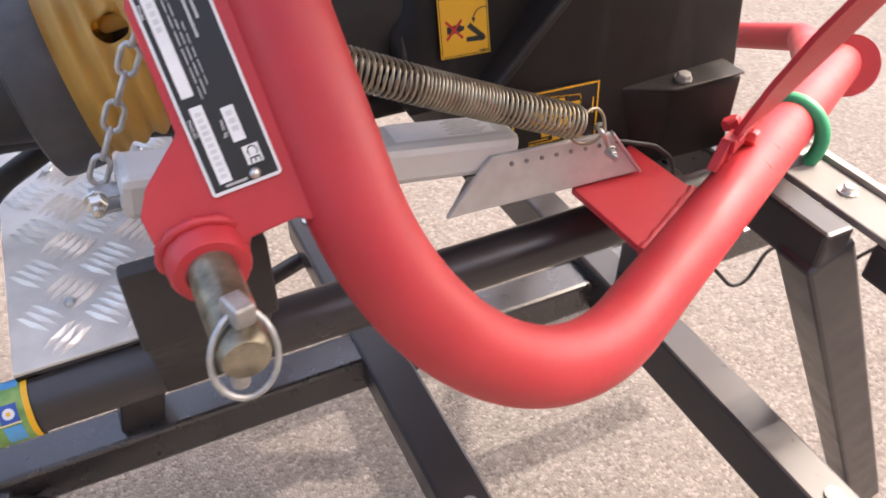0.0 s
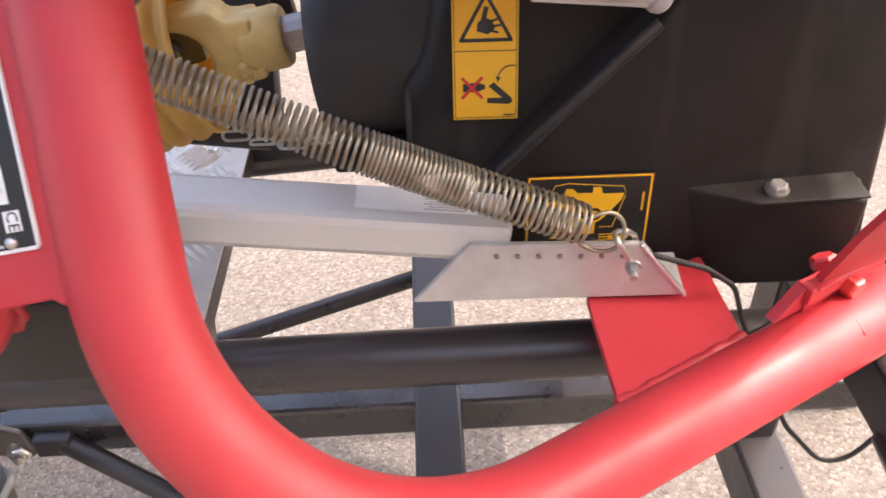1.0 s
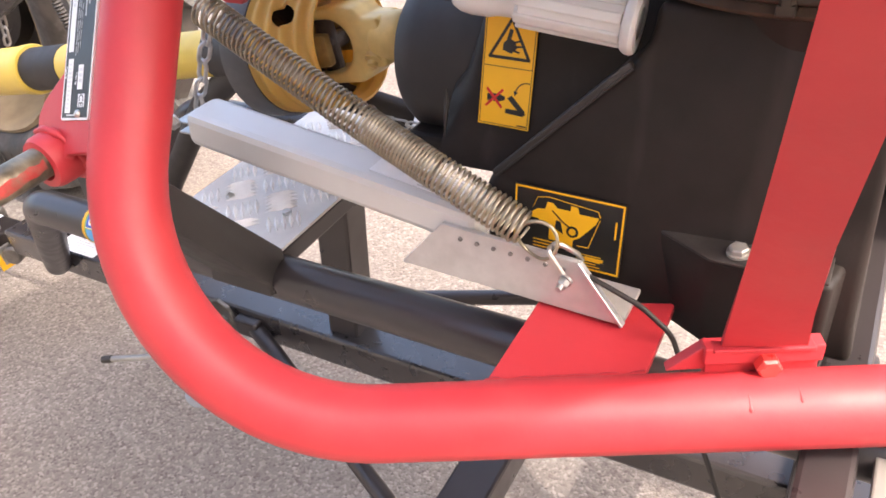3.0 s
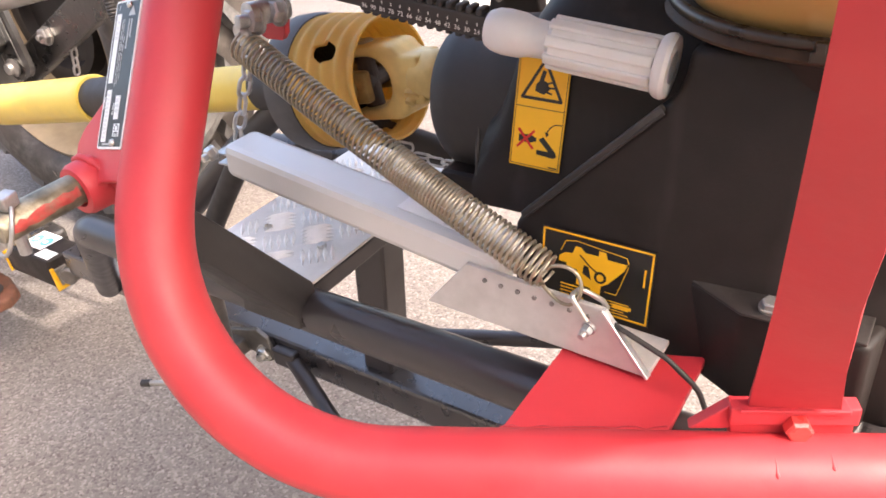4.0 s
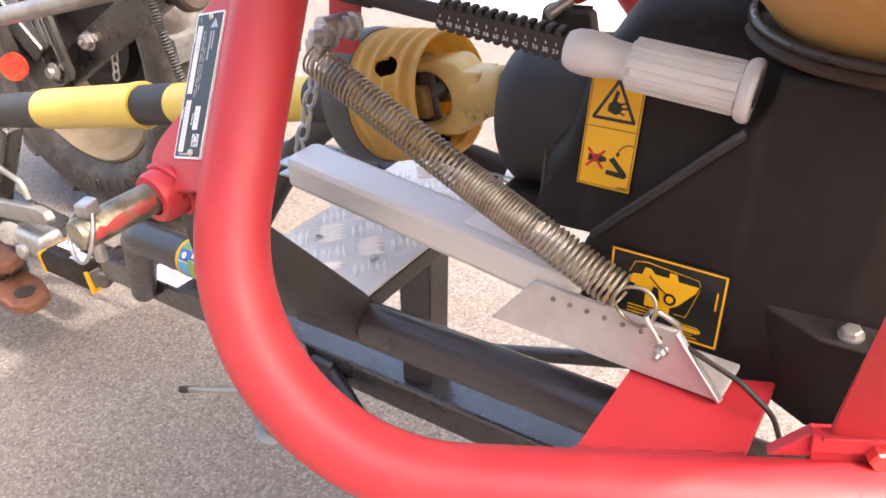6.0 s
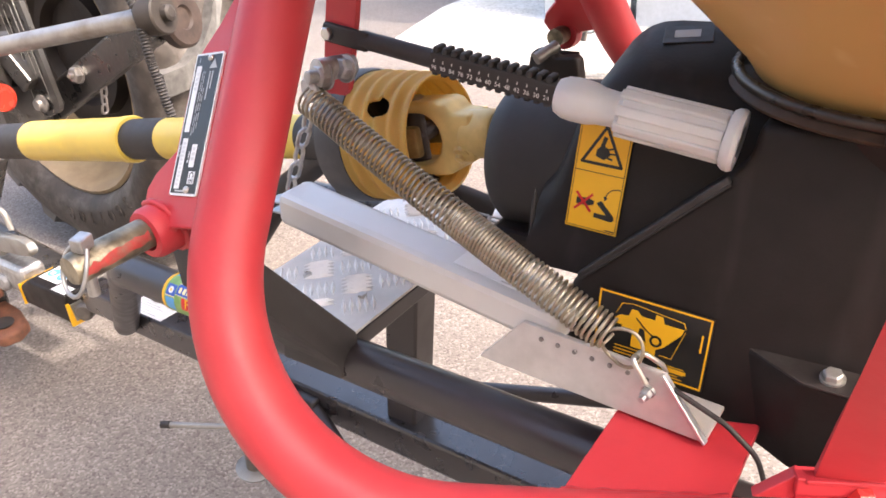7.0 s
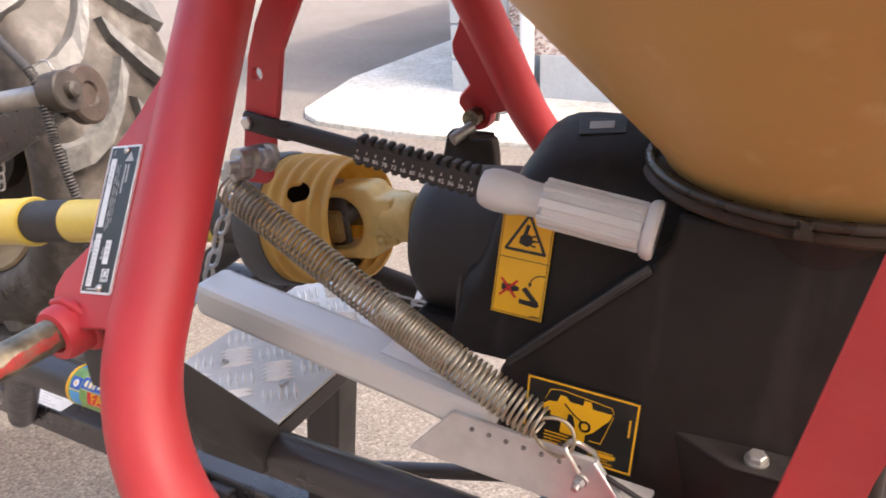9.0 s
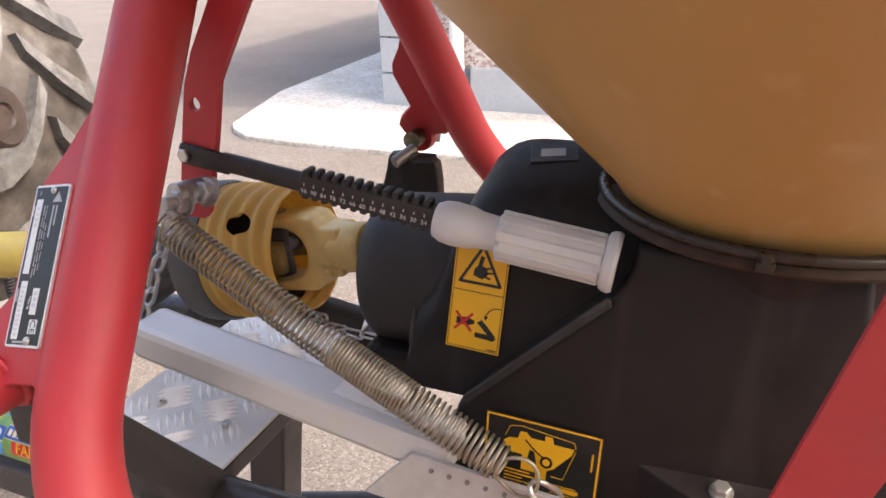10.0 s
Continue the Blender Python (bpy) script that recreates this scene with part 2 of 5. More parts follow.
def chipped(name, colours, size, bump, stain, stain_scale, rough=0.9):
    """Stone chips bound together: cells of several colours, in relief, with large stains."""
    m = bpy.data.materials.new(name)
    m.use_nodes = True
    nt = m.node_tree
    b = nt.nodes["Principled BSDF"]
    tc = nt.nodes.new("ShaderNodeTexCoord")
    warp = nt.nodes.new("ShaderNodeTexNoise")
    warp.inputs["Scale"].default_value = size * 0.8
    add = nt.nodes.new("ShaderNodeVectorMath")
    add.operation = 'MULTIPLY_ADD'
    add.inputs[1].default_value = (0.6 / size,) * 3
    nt.links.new(tc.outputs["Object"], warp.inputs["Vector"])
    nt.links.new(warp.outputs["Color"], add.inputs[0])
    nt.links.new(tc.outputs["Object"], add.inputs[2])
    vor = nt.nodes.new("ShaderNodeTexVoronoi")
    vor.inputs["Scale"].default_value = size
    nt.links.new(add.outputs["Vector"], vor.inputs["Vector"])
    sep = nt.nodes.new("ShaderNodeSeparateColor")
    nt.links.new(vor.outputs["Color"], sep.inputs["Color"])
    ramp = nt.nodes.new("ShaderNodeValToRGB")
    e = ramp.color_ramp.elements
    e[0].color, e[0].position = (*colours[0], 1), 0.0
    e[1].color, e[1].position = (*colours[-1], 1), 1.0
    for i, c in enumerate(colours[1:-1]):
        k = ramp.color_ramp.elements.new((i + 1) / (len(colours) - 1) * 0.93)
        k.color = (*c, 1)
    nt.links.new(sep.outputs["Red"], ramp.inputs["Fac"])
    fine = nt.nodes.new("ShaderNodeTexNoise")
    fine.inputs["Scale"].default_value, fine.inputs["Detail"].default_value = stain_scale, 9
    fine.inputs["Roughness"].default_value = 0.7
    nt.links.new(tc.outputs["Object"], fine.inputs["Vector"])
    mr = nt.nodes.new("ShaderNodeMapRange")
    mr.inputs["From Min"].default_value, mr.inputs["From Max"].default_value = 0.35, 0.7
    mr.inputs["To Max"].default_value = 0.75
    nt.links.new(fine.outputs["Fac"], mr.inputs["Value"])
    mix = nt.nodes.new("ShaderNodeMix")
    mix.data_type = 'RGBA'
    mix.blend_type = 'MULTIPLY'
    nt.links.new(mr.outputs["Result"], mix.inputs["Factor"])
    nt.links.new(ramp.outputs["Color"], mix.inputs["A"])
    mix.inputs["B"].default_value = (*stain, 1)
    nt.links.new(mix.outputs["Result"], b.inputs["Base Color"])
    b.inputs["Roughness"].default_value = rough
    b.inputs["Specular IOR Level"].default_value = 0.3
    bp = nt.nodes.new("ShaderNodeBump")
    bp.inputs["Strength"].default_value, bp.inputs["Distance"].default_value = bump, 0.4 / size
    bp.invert = True
    nt.links.new(vor.outputs["Distance"], bp.inputs["Height"])
    nt.links.new(bp.outputs["Normal"], b.inputs["Normal"])
    return m


ASPHALT = chipped("asphalt", [(0.115, 0.098, 0.088), (0.166, 0.146, 0.133), (0.176, 0.156, 0.143), (0.186, 0.166, 0.152), (0.275, 0.25, 0.23)], 185, 0.75, (0.74, 0.70, 0.66), 1.3)
CONCRETE = chipped("concrete", [(0.47, 0.45, 0.41), (0.56, 0.54, 0.505), (0.62, 0.60, 0.565), (0.68, 0.655, 0.625)], 60, 0.35, (0.62, 0.60, 0.50), 2.6)
# pale cream, so that the unseen wall throws light back on the machine
BOUNCE_WALL = chipped("bounce_cream", [(0.48, 0.44, 0.37), (0.54, 0.495, 0.42), (0.60, 0.55, 0.47)], 90, 0.4, (0.8, 0.77, 0.72), 1.2)
PEBBLEDASH = chipped("pebbledash", [(0.22, 0.16, 0.15), (0.45, 0.33, 0.30), (0.62, 0.56, 0.53), (0.70, 0.67, 0.64)], 70, 1.0, (0.8, 0.78, 0.75), 1.0)


# ---- building helpers ----
def thing(name, base, label, category, group="", kind=""):
    ob = new(name)
    ob.empty_display_size = 0.05
    ob.location = base
    return tagged(ob, label, category, group, kind)


def part(name, bm, mat, parent, label="", smooth=None):
    """Links a bmesh in world coordinates as one mesh under a thing or a part of it."""
    root = parent
    while root is not None and root.parent is not None:
        root = root.parent
    if root is not None:
        bmesh.ops.translate(bm, verts=bm.verts, vec=-root.location)
    bmesh.ops.recalc_face_normals(bm, faces=bm.faces)
    me = bpy.data.meshes.new(name)
    for f in bm.faces:
        f.smooth = smooth is not None
    bm.to_mesh(me)
    bm.free()
    if smooth is not None:
        me.set_sharp_from_angle(angle=radians(smooth))
    me.materials.append(mat)
    ob = new(name, me)
    ob.parent = parent
    if label:
        ob["label"] = label
    return ob


def solo(name, bm, mat, label, category, group="", kind="", smooth=None, base=None):
    """A thing that is one single mesh, with its origin at its base."""
    if base is None:
        zs = min(v.co.z for v in bm.verts)
        c = sum((v.co for v in bm.verts), Vector()) / len(bm.verts)
        base = Vector((c.x, c.y, zs))
    bmesh.ops.translate(bm, verts=bm.verts, vec=-Vector(base))
    ob = part(name, bm, mat, None, smooth=smooth)
    ob.location = base
    return tagged(ob, label, category, group, kind)


def frame_of(d, up=(0, 0, 1)):
    """A rotation whose x axis is d and whose z axis is as near to up as can be."""
    x = Vector(d).normalized()
    u = Vector(up)
    if abs(x.dot(u.normalized())) > 0.999:
        u = Vector((0, 1, 0))
    y = u.cross(x).normalized()
    return Matrix((x, y, x.cross(y))).transposed()


def box(bm, a, b, bevel=0.0, m=None, segs=2):
    """A box from corner a to corner b, in the frame m, with rounded edges."""
    a, b = Vector(a), Vector(b)
    geom = bmesh.ops.create_cube(bm, size=1.0)
    vs = geom["verts"]
    for v in vs:
        v.co = Vector(((a.x + b.x) / 2 + v.co.x * (b.x - a.x), (a.y + b.y) / 2 + v.co.y * (b.y - a.y), (a.z + b.z) / 2 + v.co.z * (b.z - a.z)))
    if bevel:
        es = list({e for v in vs for e in v.link_edges})
        r = bmesh.ops.bevel(bm, geom=es, offset=bevel, segments=segs, affect='EDGES', profile=0.5)
        vs = list({v for f in r["faces"] for v in f.verts} | {v for v in vs if v.is_valid})
    if m is not None:
        bmesh.ops.transform(bm, matrix=m, verts=vs)
    return bm


def beam(bm, p, q, w, h, bevel=0.004, up=(0, 0, 1), roll=0.0):
    """A square bar from p to q, w wide and h high."""
    p, q = Vector(p), Vector(q)
    m = Matrix.Translation(p) @ frame_of(q - p, up).to_4x4() @ Matrix.Rotation(radians(roll), 4, 'X')
    return box(bm, (0, -w / 2, -h / 2), ((q - p).length, w / 2, h / 2), bevel, m)


def prism(bm, pts, d, bevel=0.0, segs=2):
    """The polygon pts (3D, in one plane) pushed along the vector d."""
    vs = [bm.verts.new(p) for p in pts]
    f = bm.faces.new(vs)
    r = bmesh.ops.extrude_face_region(bm, geom=[f])
    top = [g for g in r["geom"] if isinstance(g, bmesh.types.BMVert)]
    bmesh.ops.translate(bm, verts=top, vec=Vector(d))
    if bevel:
        es = list({e for v in vs + top for e in v.link_edges})
        bmesh.ops.bevel(bm, geom=es, offset=bevel, segments=segs, affect='EDGES', profile=0.5)
    return bm


def rounded(points, radius, n=14):
    """A polyline with its inner corners rounded."""
    pts = [Vector(p) for p in points]
    out = [pts[0]]
    for i in range(1, len(pts) - 1):
        r = radius[i - 1] if isinstance(radius, (list, tuple)) else radius
        a, b = (pts[i - 1] - pts[i]).normalized(), (pts[i + 1] - pts[i]).normalized()
        ang = a.angle(b)
        if r <= 0 or ang > 3.1:
            out.append(pts[i])
            continue
        t = r / math.tan(ang / 2)
        c = pts[i] + (a + b).normalized() * (r / math.sin(ang / 2))
        u, w = pts[i] + a * t - c, pts[i] + b * t - c
        sweep = u.angle(w)
        for k in range(n + 1):
            s = k / n
            out.append(c + (u * math.sin((1 - s) * sweep) + w * math.sin(s * sweep)) / math.sin(sweep))
    out.append(pts[-1])
    return out


def pipe(bm, path, r, sides=16, caps=True, closed=False):
    """A round bar along a polyline; r may be a list, one radius a point."""
    path = [Vector(p) for p in path]
    n = len(path)
    rings, nrm = [], None
    for i, p in enumerate(path):
        if closed:
            d = path[(i + 1) % n] - path[i - 1]
        else:
            d = path[min(i + 1, n - 1)] - path[max(i - 1, 0)]
        d.normalize()
        if nrm is None:
            nrm = d.orthogonal().normalized()
        nrm = (nrm - d * nrm.dot(d)).normalized()
        bi = d.cross(nrm)
        rr = r[i] if isinstance(r, (list, tuple)) else r
        rings.append([bm.verts.new(p + (nrm * math.cos(2 * math.pi * k / sides) + bi * math.sin(2 * math.pi * k / sides)) * rr) for k in range(sides)])
    last = n if closed else n - 1
    for i in range(last):
        a, b = rings[i], rings[(i + 1) % n]
        for k in range(sides):
            bm.faces.new((a[k], a[(k + 1) % sides], b[(k + 1) % sides], b[k]))
    if caps and not closed:
        bm.faces.new(rings[0][::-1])
        bm.faces.new(rings[-1])
    return bm


def lathe(bm, profile, p, d, sides=32, caps=False, arc=None):
    """Turns (along, radius) pairs round the axis from p along d."""
    p = Vector(p)
    m = frame_of(d)
    x, y, z = m.col[0], m.col[1], m.col[2]
    rings = []
    for s, r in profile:
        rings.append([bm.verts.new(p + x * s + (y * math.cos(2 * math.pi * k / sides) + z * math.sin(2 * math.pi * k / sides)) * max(r, 1e-4)) for k in range(sides)])
    for a, b in zip(rings, rings[1:]):
        for k in range(sides):
            bm.faces.new((a[k], a[(k + 1) % sides], b[(k + 1) % sides], b[k]))
    if caps:
        bm.faces.new(rings[0][::-1])
        bm.faces.new(rings[-1])
    return bm


def hexbolt(bm, p, d, across=0.019, head=0.008, washer=0.0, shank=0.0):
    """A hexagon head on p, standing up along d, with a chamfer and a washer."""
    p, d = Vector(p), Vector(d).normalized()
    if washer:
        lathe(bm, [(0, 0), (0, washer), (0.0025, washer), (0.0025, 0)], p, d, 20)
        p = p + d * 0.0025
    r = across / 1.732
    lathe(bm, [(0, 0), (0, r), (head * 0.8, r), (head, r * 0.82), (head, 0)], p, d, 6)
    if shank:
        lathe(bm, [(head, 0), (head, shank), (head + shank * 1.6, shank), (head + shank * 1.7, shank * 0.7), (head + shank * 1.7, 0)], p, d, 12)
    return bm


def B():
    return bmesh.new()


# ---- ground ----
bm = B()
bmesh.ops.create_grid(bm, x_segments=60, y_segments=60, size=150)
solo("ground", bm, ASPHALT, "worn grey asphalt yard with fine pale stone chips", "ground", kind="structure", base=(0, 0, 0))

FRAME_Y = 0.36                       # the middle plane of the spreader's tube frame
AXIS_Y = 0.325                       # the middle plane of the spreader and of the carrier under it


def far_frame(p):
    return Vector((p[0], 2 * FRAME_Y - p[1], p[2]))


def far_side(p):
    return Vector((p[0], 2 * AXIS_Y - p[1], p[2]))


def text_mesh(bm, s, size, m, depth=0.0004):
    """Letters as flat raised shapes, centred, drawn in the plane of m's x and y."""
    cu = bpy.data.curves.new("letters", 'FONT')
    cu.body, cu.size, cu.align_x, cu.align_y, cu.extrude, cu.resolution_u = s, size, 'CENTER', 'CENTER', depth, 2
    ob = bpy.data.objects.new("letters", cu)
    me = bpy.data.meshes.new_from_object(ob)
    me.transform(m)
    bm.from_mesh(me)
    bpy.data.objects.remove(ob)
    bpy.data.curves.remove(cu)
    bpy.data.meshes.remove(me)
    return bm


def plane_of(o, ex, ey):
    """A frame with its origin at o, x along ex, y as near as can be to ey, z out of the plane."""
    x = Vector(ex).normalized()
    y = Vector(ey)
    y = (y - x * y.dot(x)).normalized()
    return Matrix.Translation(o) @ Matrix((x, y, x.cross(y))).transposed().to_4x4()


def flat(bm, m, pts, z0, z1, bevel=0.0):
    """A thin plate: the polygon pts in the plane of m, from height z0 to z1."""
    prism(bm, [m @ Vector((p[0], p[1], z0)) for p in pts], m.to_3x3() @ Vector((0, 0, z1 - z0)), bevel, 1)
    return bm


def rect(x0, y0, x1, y1):
    return [(x0, y0), (x1, y0), (x1, y1), (x0, y1)]


def stroke(bm, m, pts, w, z0, z1):
    """A line of width w through pts in the plane of m."""
    for (ax, ay), (bx, by) in zip(pts, pts[1:]):
        d = Vector((bx - ax, by - ay)).normalized()
        n = Vector((-d.y, d.x)) * w / 2
        a, b = Vector((ax, ay)) - d * w * 0.3, Vector((bx, by)) + d * w * 0.3
        flat(bm, m, [a + n, a - n, b - n, b + n], z0, z1)
    return bm


def disc(n, r, cx=0.0, cy=0.0):
    return [(cx + r * math.cos(2 * math.pi * k / n), cy + r * math.sin(2 * math.pi * k / n)) for k in range(n)]


def link(bm, p, d, side, length=0.028, width=0.017, wire=0.0021):
    """One chain link, centred on p, its long way along d, lying in the plane of d and side."""
    d = Vector(d).normalized()
    s = Vector(side)
    s = (s - d * s.dot(d)).normalized()
    half, r = (length - width) / 2, width / 2 - wire
    path = []
    for k in range(9):
        a = math.pi * k / 8
        path.append(Vector(p) + d * (half + r * math.sin(a)) + s * r * math.cos(a))
    for k in range(9):
        a = math.pi + math.pi * k / 8
        path.append(Vector(p) + d * (-half + r * math.sin(a)) + s * r * math.cos(a))
    return pipe(bm, path, wire, 8, closed=True)


# ---- unseen wall added behind the camera, to bounce warm light ----
bm = B()
box(bm, (-7.0, -3.0, 0.0), (7.0, -2.7, 3.6), 0.01)
solo("unseen_wall_south", bm, BOUNCE_WALL, "unseen cream wall added to bounce light", "wall", kind="structure")

# ---- concrete apron and building ----
bm = B()
rng = random.Random(3)
front = [(-2.62, 3.50), (-2.45, 3.40), (-2.2, 3.37), (-1.75, 3.36), (-1.5, 3.37), (-1.1, 3.38), (-0.6, 3.36), (0.2, 3.37), (1.2, 3.36), (3.4, 3.37)]
pts = [(-3.02, 9.0), (-2.95, 4.5), (-2.72, 3.62)] + front + [(3.4, 9.0)]
prism(bm, [(x + rng.uniform(-0.012, 0.012), y + rng.uniform(-0.012, 0.012), -0.02) for x, y in pts], (0, 0, 0.055), 0.012)
solo("pavement", bm, CONCRETE, "pale worn concrete apron with a broken front edge", "pavement", kind="structure", base=(0, 5, 0))

BX, BY = -1.99, 4.34
house = thing("building", (0.5, 6.5, 0.03), "building with grey painted block plinth and pebble-dashed wall", "building")
bm = B()
box(bm, (BX + 0.02, BY + 0.02, 0.30), (3.2, 9.2, 2.8))
part("wall", bm, PEBBLEDASH, house, "pink and grey pebble-dashed wall")
bm = B()
box(bm, (BX + 0.62, BY - 0.01, 0.0), (3.2, BY + 0.3, 0.305), 0.006)
part("plinth", bm, GREY_PAINT, house, "smooth grey painted plinth")
course = 0.232
for k in range(12):
    bm = B()
    box(bm, (BX - 0.012, BY - 0.012, 0.02 + k * course), (BX + 0.46 if k % 2 else BX + 0.40, BY + 0.42, 0.02 + (k + 1) * course - 0.012), 0.006)
    part("corner_block", bm, GREY_PAINT, house)
bm = B()
box(bm, (BX - 0.2, BY - 0.2, 2.8), (3.4, 9.4, 2.92), 0.01)
part("roof", bm, GREY_PAINT, house)
bm = B()
pipe(bm, [(BX + 0.555, BY - 0.06, 0.06), (BX + 0.555, BY - 0.06, 2.8)], 0.045, 20)
part("downpipe", bm, WHITE_PAINT, house, "white plastic downpipe")

# ---- tractor: rear wheel, lift arm, stabiliser ----
tractor = thing("tractor", (-2.0, 1.2, 0.0), "muddy old farm tractor with its rear linkage in view", "tractor")
WC = Vector((-1.925, 0.865, 0.675))
def wr(r):
    """Tyre radii: the rim to 0.44 m, the tread to 0.67 m."""
    return r * 0.926 if r <= 0.475 else 0.44 + (r - 0.475) * 0.708
prof = [(0.06, 0.47), (0.02, 0.50), (0.0, 0.56), (-0.005, 0.62), (0.01, 0.69), (0.035, 0.735), (0.06, 0.75), (0.24, 0.765), (0.42, 0.75), (0.46, 0.70), (0.48, 0.6), (0.46, 0.5), (0.42, 0.47)]
wheel = part("rear_wheel", lathe(B(), [(a, wr(r)) for a, r in prof], WC, (0, 1, 0), 64), MUD_RUBBER, tractor, "mud-caked black rubber tyre", smooth=50)
for k in range(19):
    for side in (0, 1):
        a = 2 * math.pi * (k + 0.5 * side) / 19
        bm = B()
        pts = []
        for i in range(5):
            s = i / 4
            ang = a + (0.30 * s * s)
            y = 0.015 + 0.225 * s if side == 0 else 0.465 - 0.225 * s
            r0 = 0.70 + 0.062 * min(1, s * 2.5)
            w = 0.040 + 0.014 * (1 - s)
            pts.append((ang, y, r0, w))
        rings = []
        for ang, y, r0, w in pts:
            ring = []
            for dw, rr in ((-1, wr(r0)), (-0.72, wr(r0) + 0.036), (0.72, wr(r0) + 0.036), (1, wr(r0))):
                t2 = ang + dw * w / 0.78
                ring.append(bm.verts.new(WC + Vector((math.cos(t2) * rr, y, math.sin(t2) * rr))))
            rings.append(ring)
        for p, q in zip(rings, rings[1:]):
            for i in range(3):
                bm.faces.new((p[i], p[i + 1], q[i + 1], q[i]))
        bm.faces.new(rings[0])
        bm.faces.new(rings[-1][::-1])
        part("lug", bm, LUG_RUBBER, wheel)
rimp = [(0.06, 0.475), (0.04, 0.478), (0.035, 0.465), (0.05, 0.455), (0.10, 0.44), (0.20, 0.41), (0.22, 0.33), (0.24, 0.2), (0.24, 0.0)]
part("rim", lathe(B(), [(a, wr(r)) for a, r in rimp], WC, (0, 1, 0), 48), RIM_PAINT, wheel, "dull brown painted wheel rim", smooth=40)
lathe(bm := B(), [(0.185, 0.0), (0.185, 0.16), (0.150, 0.175), (0.150, 0.205), (0.190, 0.215), (0.196, 0.315), (0.215, 0.320)], WC, (0, 1, 0), 48)
part("wheel_disc", bm, RIM_DARK, wheel, "dark greasy wheel centre disc", smooth=35)
for i, ch in enumerate("380/70R"):
    a = radians(-52 - 7.2 * i)
    d = Vector((math.cos(a), 0, math.sin(a)))
    bm = text_mesh(B(), ch, 0.066, plane_of(WC + d * 0.508 + Vector((0, -0.0065, 0)), Vector((math.sin(a), 0, -math.cos(a))), d), 0.0015)
    part("letter", bm, MUD_RUBBER, wheel)

bm = B()
beam(bm, (-1.62, 0.64, 0.590), (-0.93, 0.645, 0.918), 0.03, 0.080, 0.006)
arm = part("lift_arm", bm, TRACTOR_BLACK, tractor, "worn black forged lift arm with muddy stains")
part("arm_bolt", hexbolt(B(), (-1.242, 0.625, 0.785), (0.15, -1, 0.1), 0.032, 0.014, 0.022, 0.006), STEEL_ROD, arm)
lathe(bm := B(), [(0.0, 0.0), (0.0, 0.013), (0.001, 0.014), (0.002, 0.0)], (-1.325, 0.6248, 0.748), (0, -1, 0), 20)
part("arm_hole", bm, BLACK_RUBBER, arm)
RA, RB = Vector((-1.90, 0.320, 0.780)), Vector((-0.896, 0.610, 0.940))
hubd = (RB - RA).normalized()
part("cross_rod", pipe(B(), [RA, RB], 0.0200, 24), STEEL_ROD, tractor, "smooth bare steel rod", smooth=40)
hub = part("rod_hub", lathe(B(), [(-0.040, 0.0), (-0.040, 0.034), (-0.034, 0.038), (0.006, 0.040), (0.010, 0.037), (0.012, 0.0)], RB + hubd * 0.03, hubd, 40), SHADED_HUB, tractor, "round dull steel rod end, darkened for shade", smooth=30)
part("hub_pin", lathe(B(), [(0.0, 0.0), (0.0, 0.017), (0.012, 0.016), (0.016, 0.010), (0.016, 0.0)], RB + hubd * 0.042, hubd, 20), SHADED_HUB, hub, smooth=30)
part("rod_collar", lathe(B(), [(0.0, 0.0), (0.0, 0.052), (0.006, 0.060), (0.026, 0.061), (0.032, 0.055), (0.032, 0.026), (0.026, 0.022), (0.026, 0.0)], Vector((-0.933, 0.690, 0.914)), hubd, 40), RUST, tractor, "greasy brown flanged collar", smooth=30)
part("hub_clip", pipe(B(), rounded([RB + Vector((0.0, -0.01, 0.062)), RB + Vector((0.03, -0.015, 0.066)), RB + Vector((0.05, -0.02, 0.050))], 0.008, 5), 0.0022, 8), STEEL_ROD, tractor, smooth=60)
for k in range(4):
    part("check_chain", link(B(), Vector((-1.175, 0.640, 0.765)) + Vector((-0.008, 0.0, -0.021)) * k, (-0.3, 0, -1), (0, 1, 0) if k % 2 else (1, 0.2, -0.3), 0.030, 0.019, 0.0028), STEEL_ROD, tractor, smooth=60)
slot = plane_of((-1.360, 0.590, 0.832), (0.03, 0.0, -0.25), (1.0, 0.05, 0.12))
for off, sc in ((0.0, 1.0), (0.028, 0.96)):
    bm = B()
    o = [(math.cos(t) * 0.034 + (0.115 if math.cos(t) > 0 else -0.115), math.sin(t) * 0.034) for t in [2 * math.pi * k / 24 for k in range(24)]]
    i_ = [(math.cos(t) * 0.015 + (0.045 if math.cos(t) > 0 else -0.105), math.sin(t) * 0.015) for t in [2 * math.pi * k / 24 for k in range(24)]]
    vo = [[bm.verts.new(slot @ Vector((x * sc, y * sc + off, z))) for x, y in o] for z in (0.0, 0.012)]
    vi = [[bm.verts.new(slot @ Vector((x * sc, y * sc + off, z))) for x, y in i_] for z in (0.0, 0.012)]
    for k in range(24):
        j = (k + 1) % 24
        bm.faces.new((vo[1][k], vo[1][j], vi[1][j], vi[1][k]))
        bm.faces.new((vo[0][k], vi[0][k], vi[0][j], vo[0][j]))
        bm.faces.new((vo[0][k], vo[0][j], vo[1][j], vo[1][k]))
        bm.faces.new((vi[0][k], vi[1][k], vi[1][j], vi[0][j]))
    part("slotted_link", bm, TRACTOR_BLACK, tractor, "chipped black slotted link plate")
wear = [(math.cos(t) * 0.034 + (0.115 if math.cos(t) > 0 else -0.115), math.sin(t) * 0.034) for t in [2 * math.pi * k / 48 for k in range(49)]]
